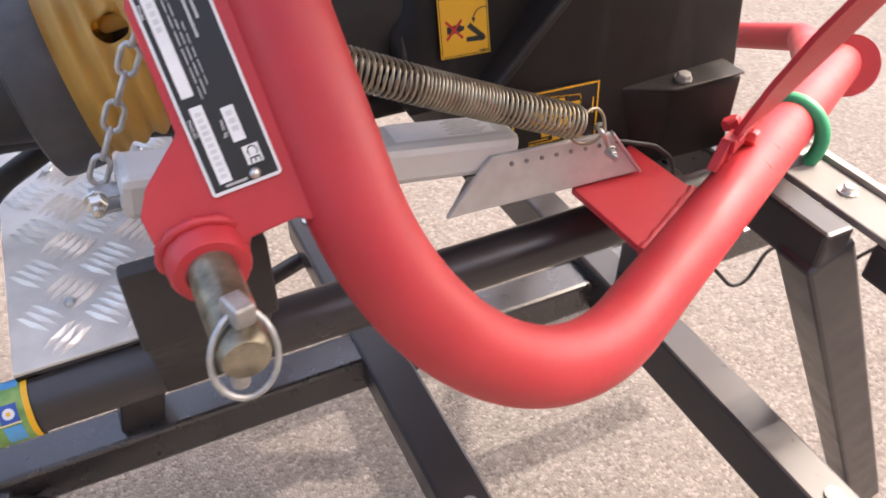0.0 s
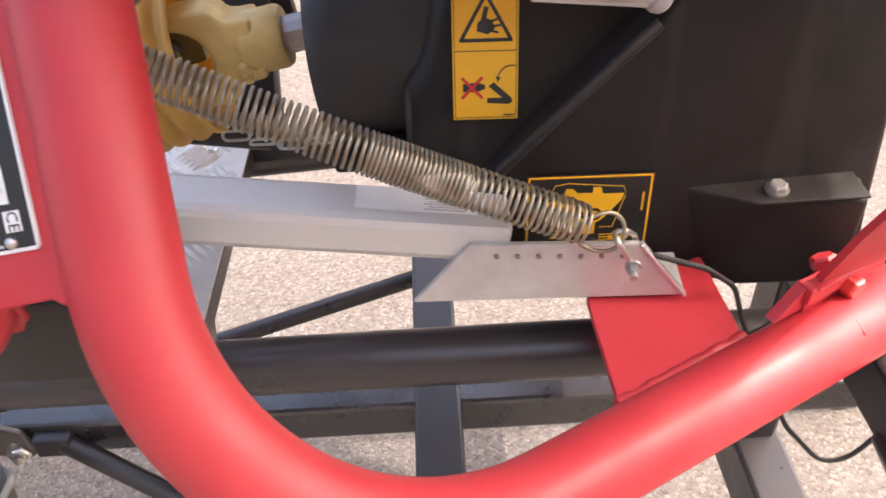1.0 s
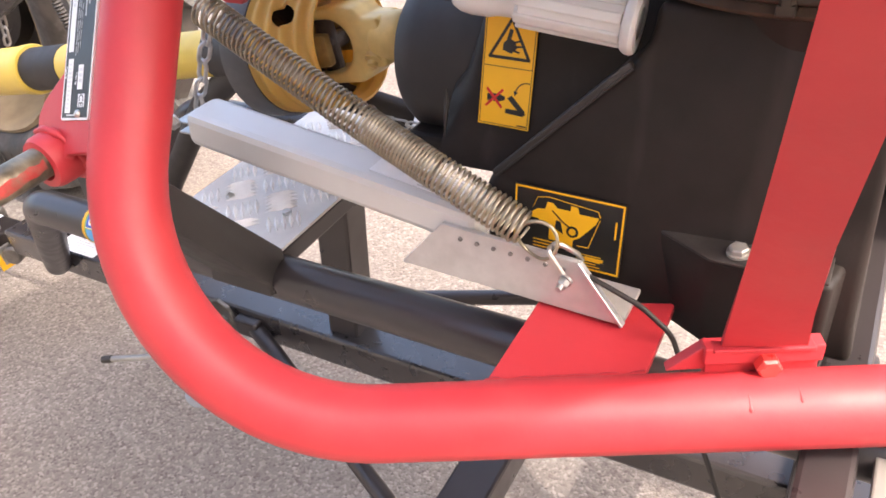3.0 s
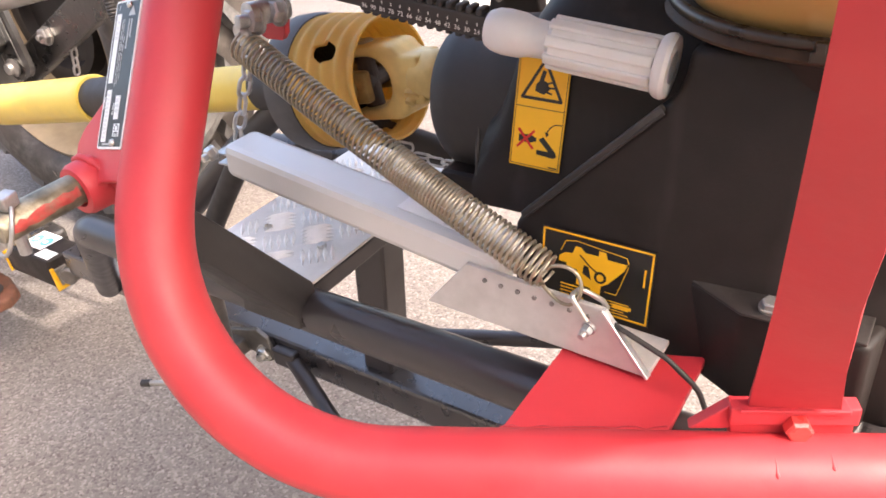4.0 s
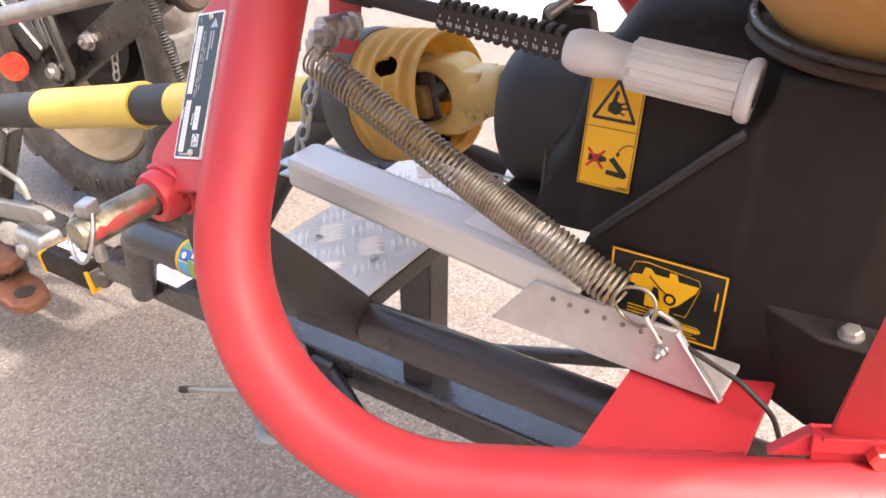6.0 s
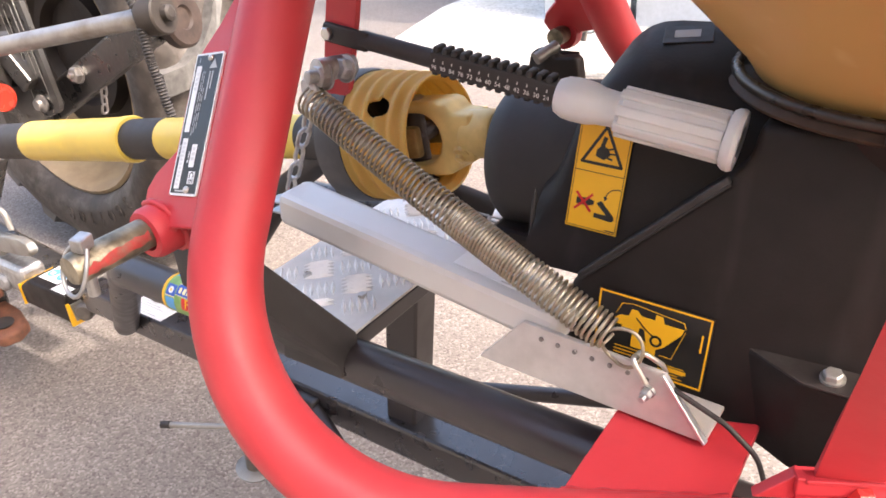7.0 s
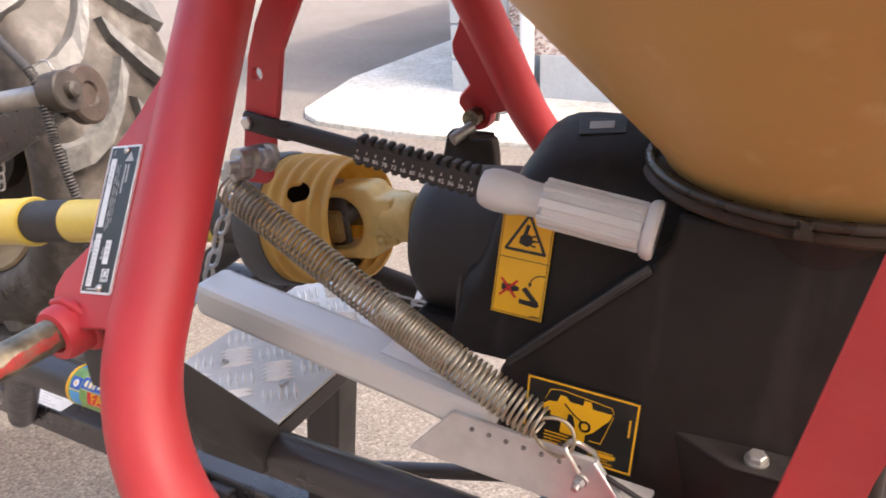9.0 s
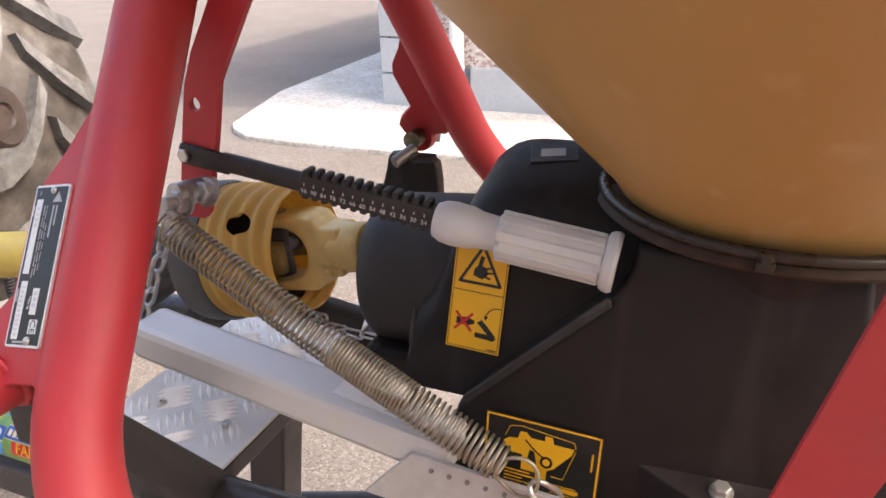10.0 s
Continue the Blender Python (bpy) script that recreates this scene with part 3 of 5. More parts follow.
wear_in = [(math.cos(t) * 0.015 + (0.045 if math.cos(t) > 0 else -0.105), math.sin(t) * 0.015) for t in [2 * math.pi * k / 48 for k in range(49)]]
rim_rng = random.Random(8)
for loop in (wear, wear_in):
    for i in range(0, 47, 3):
        if rim_rng.random() < 0.5:
            part("bare_edge", pipe(B(), [slot @ Vector((x, y, 0.0122)) for x, y in loop[i:i + 3]], [0.0007, 0.0013, 0.0006], 6), GALV_DULL, tractor, smooth=60)
lp = slot @ Vector((0.115, 0.0, 0.013))
part("link_pin", lathe(B(), [(0, 0.0), (0, 0.021), (0.006, 0.022), (0.01, 0.014), (0.02, 0.013), (0.021, 0)], lp, slot.to_3x3() @ Vector((0, 0, 1)), 20), STEEL_ROD, tractor, smooth=30)
bm = B()
box(bm, (-1.75, 0.52, 0.62), (-1.42, 0.66, 0.98), 0.02)
beam(bm, (-1.55, 0.55, 1.02), (-1.36, 0.58, 0.76), 0.05, 0.05, 0.006)
beam(bm, (-1.9, 0.5, 0.60), (-1.42, 0.58, 0.67), 0.05, 0.06, 0.01)
part("linkage_housing", bm, TRACTOR_BLACK, tractor, "greasy black linkage casting")
bm = B()
beam(bm, (-1.95, 0.45, 0.05), (-1.45, 0.47, 0.62), 0.05, 0.07, 0.01)
beam(bm, (-2.1, 0.5, 0.35), (-1.3, 0.48, 0.30), 0.07, 0.05, 0.01)
part("drawbar_frame", bm, TRACTOR_BLACK, tractor)
bm = B()
lathe(bm, [(0, 0), (0, 0.033), (0.008, 0.031), (0.008, 0)], (-1.368, 0.50, 0.752), (0.55, -0.8, 0.2), 24)
part("reflector", bm, REFLECTOR, tractor, "round orange-red reflector")
hose = rounded([(-1.30, 0.62, 1.24), (-1.060, 0.62, 1.055), (-0.900, 0.59, 0.972), (-0.874, 0.575, 0.86), (-0.858, 0.58, 0.74), (-0.845, 0.57, 0.55)], 0.08, 8)
part("hose", pipe(B(), hose[:12], 0.0095, 12), BLACK_RUBBER, tractor, smooth=40)
fine, rad = [], []
for p, q in zip(hose[10:], hose[11:]):
    n = max(1, int((q - p).length / 0.0032))
    for i in range(n):
        fine.append(p.lerp(q, i / n))
        rad.append(0.0105 if len(rad) % 2 else 0.0080)
part("corrugated_sleeve", pipe(B(), fine, rad, 12), BLACK_RUBBER, tractor, "black corrugated hose sleeve", smooth=25)
bm = prism(B(), [(-1.59, 0.2805, 0.1915), (-1.403, 0.2805, 0.175), (-1.365, 0.297, 0.1706), (-1.354, 0.3355, 0.1706), (-1.376, 0.374, 0.1728), (-1.436, 0.3905, 0.1805), (-1.59, 0.396, 0.1915)], (0, 0, 0.030), 0.007)
hook = part("pickup_hook", bm, ORANGE_RUST, tractor, "rusty orange hitch jaw")
lathe(bm := B(), [(-0.001, 0.0), (-0.001, 0.024), (0.002, 0.026), (0.003, 0.0)], (-1.416, 0.3322, 0.2086), (0.1, 0, 1), 24)
part("jaw_hole", bm, BLACK_RUBBER, hook)
part("upper_jaw", prism(B(), [(-1.645, 0.308, 0.2575), (-1.48, 0.308, 0.252), (-1.453, 0.3355, 0.2498), (-1.464, 0.3795, 0.2498), (-1.645, 0.396, 0.2575)], (0, 0, 0.032), 0.007), ORANGE_RUST, hook)
bm = B()
beam(bm, (-1.975, 0.4015, 0.241), (-1.513, 0.363, 0.2355), 0.08, 0.07, 0.008)
part("hitch_bar", bm, TRACTOR_BLACK, tractor)
bm = B()
box(bm, (-1.42, 0.363, 0.3015), (-1.293, 0.429, 0.3785), 0.016, None, 3)
clevis = part("clevis", bm, ZINC_DULL, tractor, "zinc plated hitch clevis")
lathe(bm := B(), [(0, 0), (0, 0.022), (0.010, 0.022), (0.016, 0.014), (0.016, 0)], (-1.387, 0.3652, 0.3235), (0.25, -1, 0.1), 24)
part("clevis_pin", bm, ZINC_DULL, clevis, smooth=30)
lathe(bm := B(), [(0, 0), (0, 0.034), (0.012, 0.036), (0.030, 0.030), (0.034, 0.018), (0.034, 0)], (-1.48, 0.396, 0.34), (0.6, -0.75, 0.3), 28)
part("clevis_ball", bm, ZINC, clevis, smooth=40)
part("hitch_lever", prism(B(), [(-1.546, 0.3828, 0.3752), (-1.282, 0.3762, 0.4148), (-1.244, 0.3751, 0.4236), (-1.229, 0.3751, 0.439), (-1.238, 0.3751, 0.4566), (-1.271, 0.3762, 0.461), (-1.546, 0.3828, 0.4247)], (0.004, 0.022, 0), 0.004, 2), GALV_DULL, tractor, "flat worn zinc plated hitch lever", smooth=40)
part("release_rod", pipe(B(), rounded([(-1.612, 0.396, 0.604), (-1.392, 0.396, 0.5248), (-1.332, 0.396, 0.5105), (-1.326, 0.396, 0.4665)], 0.02, 6), 0.007, 12), GALV_DULL, tractor, "thin bent release rod", smooth=40)

# ---- carrier chassis under the spreader ----
chassis = thing("carrier_chassis", (0.0, AXIS_Y, 0.0), "black painted steel carrier with central drawbar and tread plate step", "trailer")
def bar_at(x):
    """The middle of the drawbar, which runs along the carrier's axis."""
    return Vector((x, 0.3905 - 0.02 * (x + 0.71), 0.3758 + 0.01 * (x + 0.71)))
drawbar = part("drawbar", beam(B(), bar_at(-1.04), bar_at(1.0), 0.0605, 0.0605, 0.006), SHEEN_BLACK, chassis)
HX, HY = (-1.276, -1.082), (0.3465, 0.4345)
head_side = [(HX[0], 0.303), (HX[1], 0.303), (HX[1], 0.378), (HX[0] + 0.045, 0.379), (HX[0], 0.352)]
head = part("coupling_head", prism(B(), [(x, HY[0], z) for x, z in head_side], (0, HY[1] - HY[0], 0), 0.008, 3), BLACK_PLASTIC, chassis, "black plastic coupling body with yellow ends", smooth=40)
part("yellow_edge", box(B(), (HX[0] - 0.004, HY[0] - 0.002, 0.300), (HX[0], HY[1] + 0.002, 0.356), 0.0018), STICKER_YELLOW, head)
part("yellow_edge", prism(B(), [(HX[1], HY[0] - 0.002, 0.300), (HX[1], HY[0] - 0.002, 0.358), (HX[1], HY[0] + 0.006, 0.358), (HX[1], HY[0] + 0.010, 0.308), (HX[1], HY[0] + 0.040, 0.308), (HX[1], HY[0] + 0.040, 0.300)], (0.006, 0, 0), 0.001), STICKER_YELLOW, head)
part("end_panel", box(B(), (HX[1] - 0.002, HY[0] + 0.008, 0.306), (HX[1] + 0.003, HY[0] + 0.036, 0.352), 0.001), GALV_DULL, head)
lathe(bm := B(), [(-0.030, 0.0), (-0.030, 0.021), (0.006, 0.021), (0.010, 0.016), (0.010, 0)], (-1.049, 0.368, 0.338), (0.5, -0.85, 0.1), 24)
part("pivot_bolt", bm, JACK_STEEL, head, smooth=35)
tm = plane_of((-1.172, 0.402, 0.3785), (1, 0, 0), (0, 1, 0))
part("info_sticker", flat(B(), tm, rect(-0.048, -0.030, 0.028, 0.028), 0, 0.0008), STICKER_WHITE, head, "white sticker with blue safety discs")
for u in (-0.029, 0.009):
    part("blue_disc", flat(B(), tm, disc(20, 0.0160, u, -0.002), 0.0008, 0.0014), STICKER_LIGHTBLUE, head)
    part("pictogram", flat(B(), tm, rect(u - 0.006, -0.009, u + 0.005, 0.001), 0.0014, 0.0018), STICKER_CREAM, head)
part("info_sticker", flat(B(), tm, rect(0.034, -0.050, 0.086, -0.022), 0, 0.0008), STICKER_WHITE, head, "white sticker with small print")
rm2 = plane_of(bar_at(-0.815) + Vector((0, 0, 0.0307)), bar_at(1) - bar_at(0), (0, 1, 0))
part("paper_label", flat(B(), rm2, rect(-0.055, -0.026, 0.062, 0.022), 0, 0.0008), STICKER_WHITE, drawbar, "white paper label with small print")
for i in range(6):
    part("print_line", flat(B(), rm2, rect(-0.045, -0.020 + i * 0.0065, 0.035 - 0.018 * (i % 3), -0.0185 + i * 0.0065), 0.0008, 0.0012), STICKER_GREY, drawbar)

TR = 0.025
tube_path = rounded([(-0.858, 0.352, 0.376), (-0.465, 0.1725, 0.7055), (0.62, 0.138, 0.730)], 0.055, 12)
part("side_rail", pipe(B(), tube_path, TR, 24), BLACK_PAINT, chassis, "round black painted side rail", smooth=40)
mirror = rounded([(-0.858, 0.429, 0.376), far_side((-0.465, 0.1725, 0.7055)), far_side((0.62, 0.138, 0.730))], 0.055, 12)
part("side_rail", pipe(B(), mirror, TR, 24), BLACK_PAINT, chassis, "round black painted side rail", smooth=40)
# sticker wrapped round the rail
ta, tb = Vector((-0.338, 0.1675, 0.7083)), Vector((-0.200, 0.1633, 0.7114))
def wrap(s0, s1, a0, a1, r, name, mat, parent):
    bm = B()
    d = (tb - ta).normalized()
    m = frame_of(d)
    n = 14
    rows_ = []
    for s in (s0, s1):
        p = ta.lerp(tb, s)
        rows_.append([bm.verts.new(p + (m.col[1] * math.cos(radians(a0 + (a1 - a0) * k / n)) + m.col[2] * math.sin(radians(a0 + (a1 - a0) * k / n))) * r) for k in range(n + 1)])
    for k in range(n):
        bm.faces.new((rows_[0][k], rows_[0][k + 1], rows_[1][k + 1], rows_[1][k]))
    return part(name, bm, mat, parent, smooth=60)
base_st = wrap(0, 1, 60, 250, TR + 0.0006, "farm_sticker", STICKER_GREEN, chassis)
base_st["label"] = "colourful farm sticker in green, blue, red and yellow"
wrap(0.0, 0.035, 60, 250, TR + 0.0010, "border", STICKER_YELLOW, base_st)
wrap(0.965, 1.0, 60, 250, TR + 0.0010, "border", STICKER_YELLOW, base_st)
wrap(0.05, 0.95, 62, 88, TR + 0.0009, "sky_panel", STICKER_LIGHTBLUE, base_st)
wrap(0.22, 0.80, 94, 113, TR + 0.0012, "red_panel", STICKER_RED, base_st)
wrap(0.20, 0.82, 113, 146, TR + 0.0012, "blue_panel", STICKER_BLUE, base_st)
wrap(0.20, 0.82, 111.5, 113.5, TR + 0.0014, "cream_line", STICKER_CREAM, base_st)
wrap(0.20, 0.82, 145.5, 147, TR + 0.0014, "cream_line", STICKER_CREAM, base_st)
wrap(0.30, 0.74, 149, 184, TR + 0.0012, "red_panel", STICKER_RED, base_st)
for s0_, s1_ in ((0.06, 0.19), (0.83, 0.93)):
    wrap(s0_, s1_, 120, 154, TR + 0.0012, "flower_panel", STICKER_BLUE, base_st)
    wrap(s0_, s1_, 160, 200, TR + 0.0011, "meadow_panel", STICKER_LIGHTBLUE, base_st)
    wrap(s0_ - 0.01, s1_ + 0.005, 154, 157, TR + 0.0013, "cream_line", STICKER_CREAM, base_st)
letter_rng = random.Random(5)
for i in range(10):
    wrap(0.235 + i * 0.057, 0.235 + i * 0.057 + letter_rng.uniform(0.022, 0.044), 121 + letter_rng.uniform(-2, 2), 137 + letter_rng.uniform(-2, 2), TR + 0.0016, "letter_bar", STICKER_CREAM, base_st)
for i in range(7):
    wrap(0.31 + i * 0.06, 0.348 + i * 0.06, 98, 109, TR + 0.0016, "letter_bar", STICKER_CREAM, base_st)
wrap(0.38, 0.66, 178.5, 180, TR + 0.0016, "letter_bar", STICKER_CREAM, base_st)
def on_rail(s, ang, r):
    """A flat spot on the rail: along it, and round it."""
    p = ta.lerp(tb, s)
    m = frame_of(tb - ta)
    n = m.col[1] * math.cos(radians(ang)) + m.col[2] * math.sin(radians(ang))
    up = n.cross(tb - ta)
    return plane_of(p + n * r, tb - ta, up if up.z > 0 else -up)
for s_ in (0.125, 0.88):
    part("flower", flat(B(), on_rail(s_, 137, TR + 0.0009), disc(12, 0.0046), 0, 0.0006), STICKER_WHITE, base_st)
    part("flower_eye", flat(B(), on_rail(s_, 137, TR + 0.0015), disc(8, 0.0018), 0, 0.0004), STICKER_YELLOW, base_st)
part("word", text_mesh(B(), "FARM", 0.0185, on_rail(0.52, 164, TR + 0.0014)), STICKER_YELLOW, base_st)
# arms that carry the lower linkage lugs
arm_side = [(0.026, 0.926), (0.044, 0.922), (0.052, 0.902), (0.163, 0.752), (0.163, 0.710), (0.128, 0.710), (0.130, 0.726), (0.046, 0.848), (0.026, 0.862)]
for f in (lambda p: Vector(p), far_frame):
    far = f is far_frame
    bm = prism(B(), [f((-0.075 if far else -0.101, y, z)) for y, z in arm_side], (0.072 if far else 0.088, 0, 0), 0.003, 2)
    part("lug_arm", bm, BLACK_PLASTIC if far else BLACK_RUBBER, chassis, "black folded steel arm under the linkage lug", smooth=40)
part("lug_cover", prism(B(), [(x, 0.645, z) for x, z in ((-0.060, 0.930), (-0.052, 0.936), (-0.028, 0.933), (-0.020, 0.926), (0.008, 0.930), (0.015, 0.925), (0.018, 0.900), (0.0195, 0.850), (0.027, 0.790), (-0.118, 0.788), (-0.092, 0.844), (-0.072, 0.885), (-0.064, 0.912))], (0, 0.024, 0), 0.004, 3), BLACK_PLASTIC, chassis, "crumpled black cover on the far linkage lug", smooth=40)
# tread plate step
X0, X1, Y0, Y1, ZT = -0.208, -0.023, 0.169, 0.534, 0.745
step = part("step_plate", box(B(), (X0, Y0, ZT - 0.004), (X1, Y1, ZT), 0.001), TREAD, chassis, "bright aluminium tread plate")
bm = B()
cell = 0.047
dx, dy = math.cos(radians(42)), math.sin(radians(42))
for i in range(-12, 13):
    for j in range(-12, 13):
        for b in range(5):
            o = (b - 2) * cell * 0.185
            (ux, uy), (vx, vy) = ((dx, dy), (-dy, dx)) if (i + j) % 2 else ((-dy, dx), (dx, dy))
            px = (X0 + X1) / 2 + cell * (i * dx - j * dy) + vx * o
            py = (Y0 + Y1) / 2 + cell * (i * dy + j * dx) + vy * o
            half = cell * 0.44
            ex, ey = abs(ux) * half * 0.9, abs(uy) * half * 0.9
            if not (X0 + 0.003 < px - ex and px + ex < X1 - 0.003 and Y0 + 0.003 < py - ey and py + ey < Y1 - 0.003):
                continue
            w, h = 0.0032, 0.0042
            vs = [bm.verts.new((px - ux * half, py - uy * half, ZT - 0.0003)), bm.verts.new((px + ux * half, py + uy * half, ZT - 0.0003)),
                  bm.verts.new((px - uy * w, py + ux * w, ZT - 0.0003)), bm.verts.new((px + uy * w, py - ux * w, ZT - 0.0003)),
                  bm.verts.new((px - ux * half * 0.5, py - uy * half * 0.5, ZT + h)), bm.verts.new((px + ux * half * 0.5, py + uy * half * 0.5, ZT + h))]
            for f in ((0, 3, 4), (0, 4, 2), (2, 4, 5), (2, 5, 1), (3, 5, 4), (3, 1, 5)):
                bm.faces.new([vs[k] for k in f])
bmesh.ops.recalc_face_normals(bm, faces=bm.faces[:])
pat = part("tread_pattern", bm, TREAD_BAR, step)
pat["kind"] = "stuff"
for bx_, by_ in ((-0.157, 0.236), (-0.063, 0.231), (-0.157, 0.46), (-0.063, 0.46)):
    part("step_bolt", hexbolt(B(), (bx_, by_, ZT), (0, 0, 1), 0.010, 0.005), ZINC, step)
for p, q in (((X0, Y0 + 0.01, 0.7295), (X1, Y0 + 0.01, 0.7295)), ((X1 - 0.01, Y0, 0.7295), (X1 - 0.01, Y1, 0.7295)), ((X0 + 0.01, Y0, 0.7295), (X0 + 0.01, Y1, 0.7295)), ((X0, Y1 - 0.01, 0.7295), (X1, Y1 - 0.01, 0.7295))):
    part("step_frame", beam(B(), p, q, 0.02, 0.022, 0.002), BLACK_PAINT, chassis)
part("post", beam(B(), (-0.154, 0.392, 0.400), (-0.092, 0.365, 0.733), 0.050, 0.054, 0.004, up=(1, 0, 0)), BLACK_PAINT, chassis)
# cross members
for (x0, x1, ya, yb, z0, z1) in ((0.1385, 0.199, 0.060, 0.700, 0.367, 0.419), (0.515, 0.572, -0.12, 0.77, 0.36, 0.437)):
    cm = part("cross_member", box(B(), (x0, ya, z0), (x1, yb, z1), 0.005), BLACK_PAINT, chassis, "black square tube cross member")
    for yy in (ya + 0.02, yb - 0.03):
        lathe(bm := B(), [(0, 0), (0, 0.011), (0.003, 0.011), (0.004, 0.006), (0.004, 0)], ((x0 + x1) / 2, yy, z1), (0, 0, 1), 16)
        part("rivet", bm, ZINC, cm)
part("brace_rod", pipe(B(), [(-0.337, 0.3515, 0.383), (0.475, 0.006, 0.132)], 0.014, 16), BLACK_PAINT, chassis, smooth=40)
part("brace_rod", pipe(B(), [(-0.30, 0.537, 0.31), (0.22, 0.66, 0.375)], 0.014, 16), BLACK_PAINT, chassis, smooth=40)
bm = B()
box(bm, (-0.365, 0.335, 0.366), (-0.315, 0.365, 0.400), 0.004)
part("brace_lug", bm, BLACK_PAINT, chassis)
# rear stand beside the spreader
part("stand_beam", box(B(), (0.517, 0.012, 0.690), (0.556, 0.66, 0.746), 0.005), BLACK_PAINT, chassis, "black square tube stand rail")
part("stand_leg", beam(B(), (0.535, 0.035, 0.715), (0.93, 0.03, 0.0), 0.05, 0.06, 0.005), BLACK_PAINT, chassis)
part("stand_leg", beam(B(), (0.535, 0.63, 0.715), (0.93, 0.62, 0.0), 0.05, 0.06, 0.005), BLACK_PAINT, chassis)
part("stand_leg", beam(B(), (0.54, 0.27, 0.69), (0.54, 0.27, 0.43), 0.05, 0.05, 0.005), BLACK_PAINT, chassis)
deck = part("deck_plate", box(B(), (0.566, -0.05, 0.735), (0.622, 0.20, 0.744), 0.002), GREY_STEEL, chassis, "grey steel deck plate with bolts")
part("deck_edge", box(B(), (0.622, -0.05, 0.737), (0.632, 0.20, 0.750), 0.001), GALV_DULL, deck)
for p in ((0.596, 0.060, 0.744), (0.606, 0.135, 0.744)):
    part("deck_bolt", hexbolt(B(), p, (0, 0, 1), 0.012, 0.007, 0.010), ZINC, deck)
part("deck_beam", box(B(), (0.566, -0.05, 0.69), (0.63, -0.005, 0.734), 0.004), BLACK_PAINT, chassis)
cable = rounded([(0.30, 0.152, 0.838), (0.349, 0.137, 0.831), (0.387, 0.135, 0.817), (0.412, 0.135, 0.796), (0.423, 0.135, 0.764), (0.44, 0.12, 0.72), (0.47, 0.10, 0.66), (0.52, 0.09, 0.60), (0.58, 0.11, 0.66), (0.62, 0.06, 0.62), (0.68, 0.02, 0.70)], 0.03, 8)

# jack stand, clamped on the drawbar's side and wound up off the ground
jack = thing("jack_stand", (-0.392, 0.255, 0.288), "worn steel prop stand with clamp and crank, on the drawbar", "jack stand")
J0, J1 = Vector((-0.402, 0.259, 0.279)), Vector((-0.343, 0.248, 0.615))
JD = (J1 - J0).normalized()
part("foot_plate", lathe(B(), [(0, 0), (0, 0.033), (0.004, 0.034), (0.009, 0.022), (0.009, 0)], J0, JD, 28), GALV_DULL, jack, smooth=30)
part("inner_tube", pipe(B(), [J0, J0 + JD * 0.20], 0.0165, 24), JACK_STEEL, jack, smooth=40)
part("outer_tube", pipe(B(), [J0 + JD * 0.13, J1], 0.0185, 24), JACK_STEEL, jack, smooth=40)
CB = J0 + JD * 0.095
part("clamp", lathe(B(), [(0, 0.017), (0, 0.0235), (0.004, 0.026), (0.066, 0.027), (0.072, 0.0255), (0.072, 0.019)], CB, JD, 28), JACK_STEEL, jack, "worn grey steel clamp collar", smooth=30)
bm = B()
c = CB + JD * 0.050
prism(bm, [c + Vector((0.0, 0.005, 0.012)), c + Vector((-0.040, 0.022, 0.006)), c + Vector((-0.046, 0.024, -0.012)), c + Vector((-0.040, 0.022, -0.026)), c + Vector((0.0, 0.005, -0.032))], (0, 0.010, 0), 0.002)
part("clamp_ear", bm, JACK_STEEL, jack)
EB = Vector((-0.383, 0.344, 0.387))
ear_out = [EB + Vector((0.020 * math.cos(t), 0, 0.020 * math.sin(t))) for t in [radians(k) for k in range(-140, 31, 17)]]
ear_out += [Vector((-0.371, 0.344, 0.420)), Vector((-0.392, 0.344, 0.432)), Vector((-0.465, 0.344, 0.410)), Vector((-0.465, 0.344, 0.372)), Vector((-0.420, 0.344, 0.378))]
ear = part("clamp_ear", prism(B(), ear_out, (0.003, -0.009, 0), 0.002), JACK_STEEL, jack, "worn zinc plated clamp ear")
part("clamp_bolt", hexbolt(B(), EB + Vector((0.002, -0.009, 0)), (0.35, -0.9, 0.2), 0.021, 0.012, 0.016, 0.006), ZINC, ear, smooth=30)
bm = B()
box(bm, (-0.460, 0.262, 0.372), (-0.425, 0.352, 0.402), 0.003)
part("clamp_back", bm, JACK_STEEL, jack)
hp = rounded([(-0.334, 0.252, 0.462), (-0.324, 0.240, 0.462), (-0.349, 0.215, 0.428), (-0.4700, 0.163, 0.4200)], [0.006, 0.006], 6)
crank = part("crank_handle", pipe(B(), hp, 0.0048, 12), GALV_DULL, jack, smooth=40)
d = (Vector((-0.4700, 0.163, 0.4200)) - hp[-2]).normalized()
part("grip_cap", pipe(B(), [Vector((-0.4700, 0.163, 0.4200)) - d * 0.008, Vector((-0.4700, 0.163, 0.4200)) + d * 0.008], 0.0062, 12), BLACK_RUBBER, crank, "black plastic end cap", smooth=40)

# ---- the spreader ----
spreader = thing("fertiliser_spreader", (0.45, AXIS_Y, 0.745), "red framed fertiliser spreader with tan hopper and black gearbox housing", "spreader")
TUBE_R = 0.0288
CORNER = Vector((0.0536, -0.1262, 0.7920))
UPDIR = Vector((-0.1252, 0.7127, 1.0)).normalized()
BACKDIR = Vector((1.0, 0.5193, -0.0289)).normalized()
side_path = rounded([CORNER + UPDIR * 0.70, CORNER, CORNER + BACKDIR * 0.80], 0.184, 28)
tube_near = part("side_tube", pipe(B(), side_path, TUBE_R, 36), RED, spreader, smooth=40)
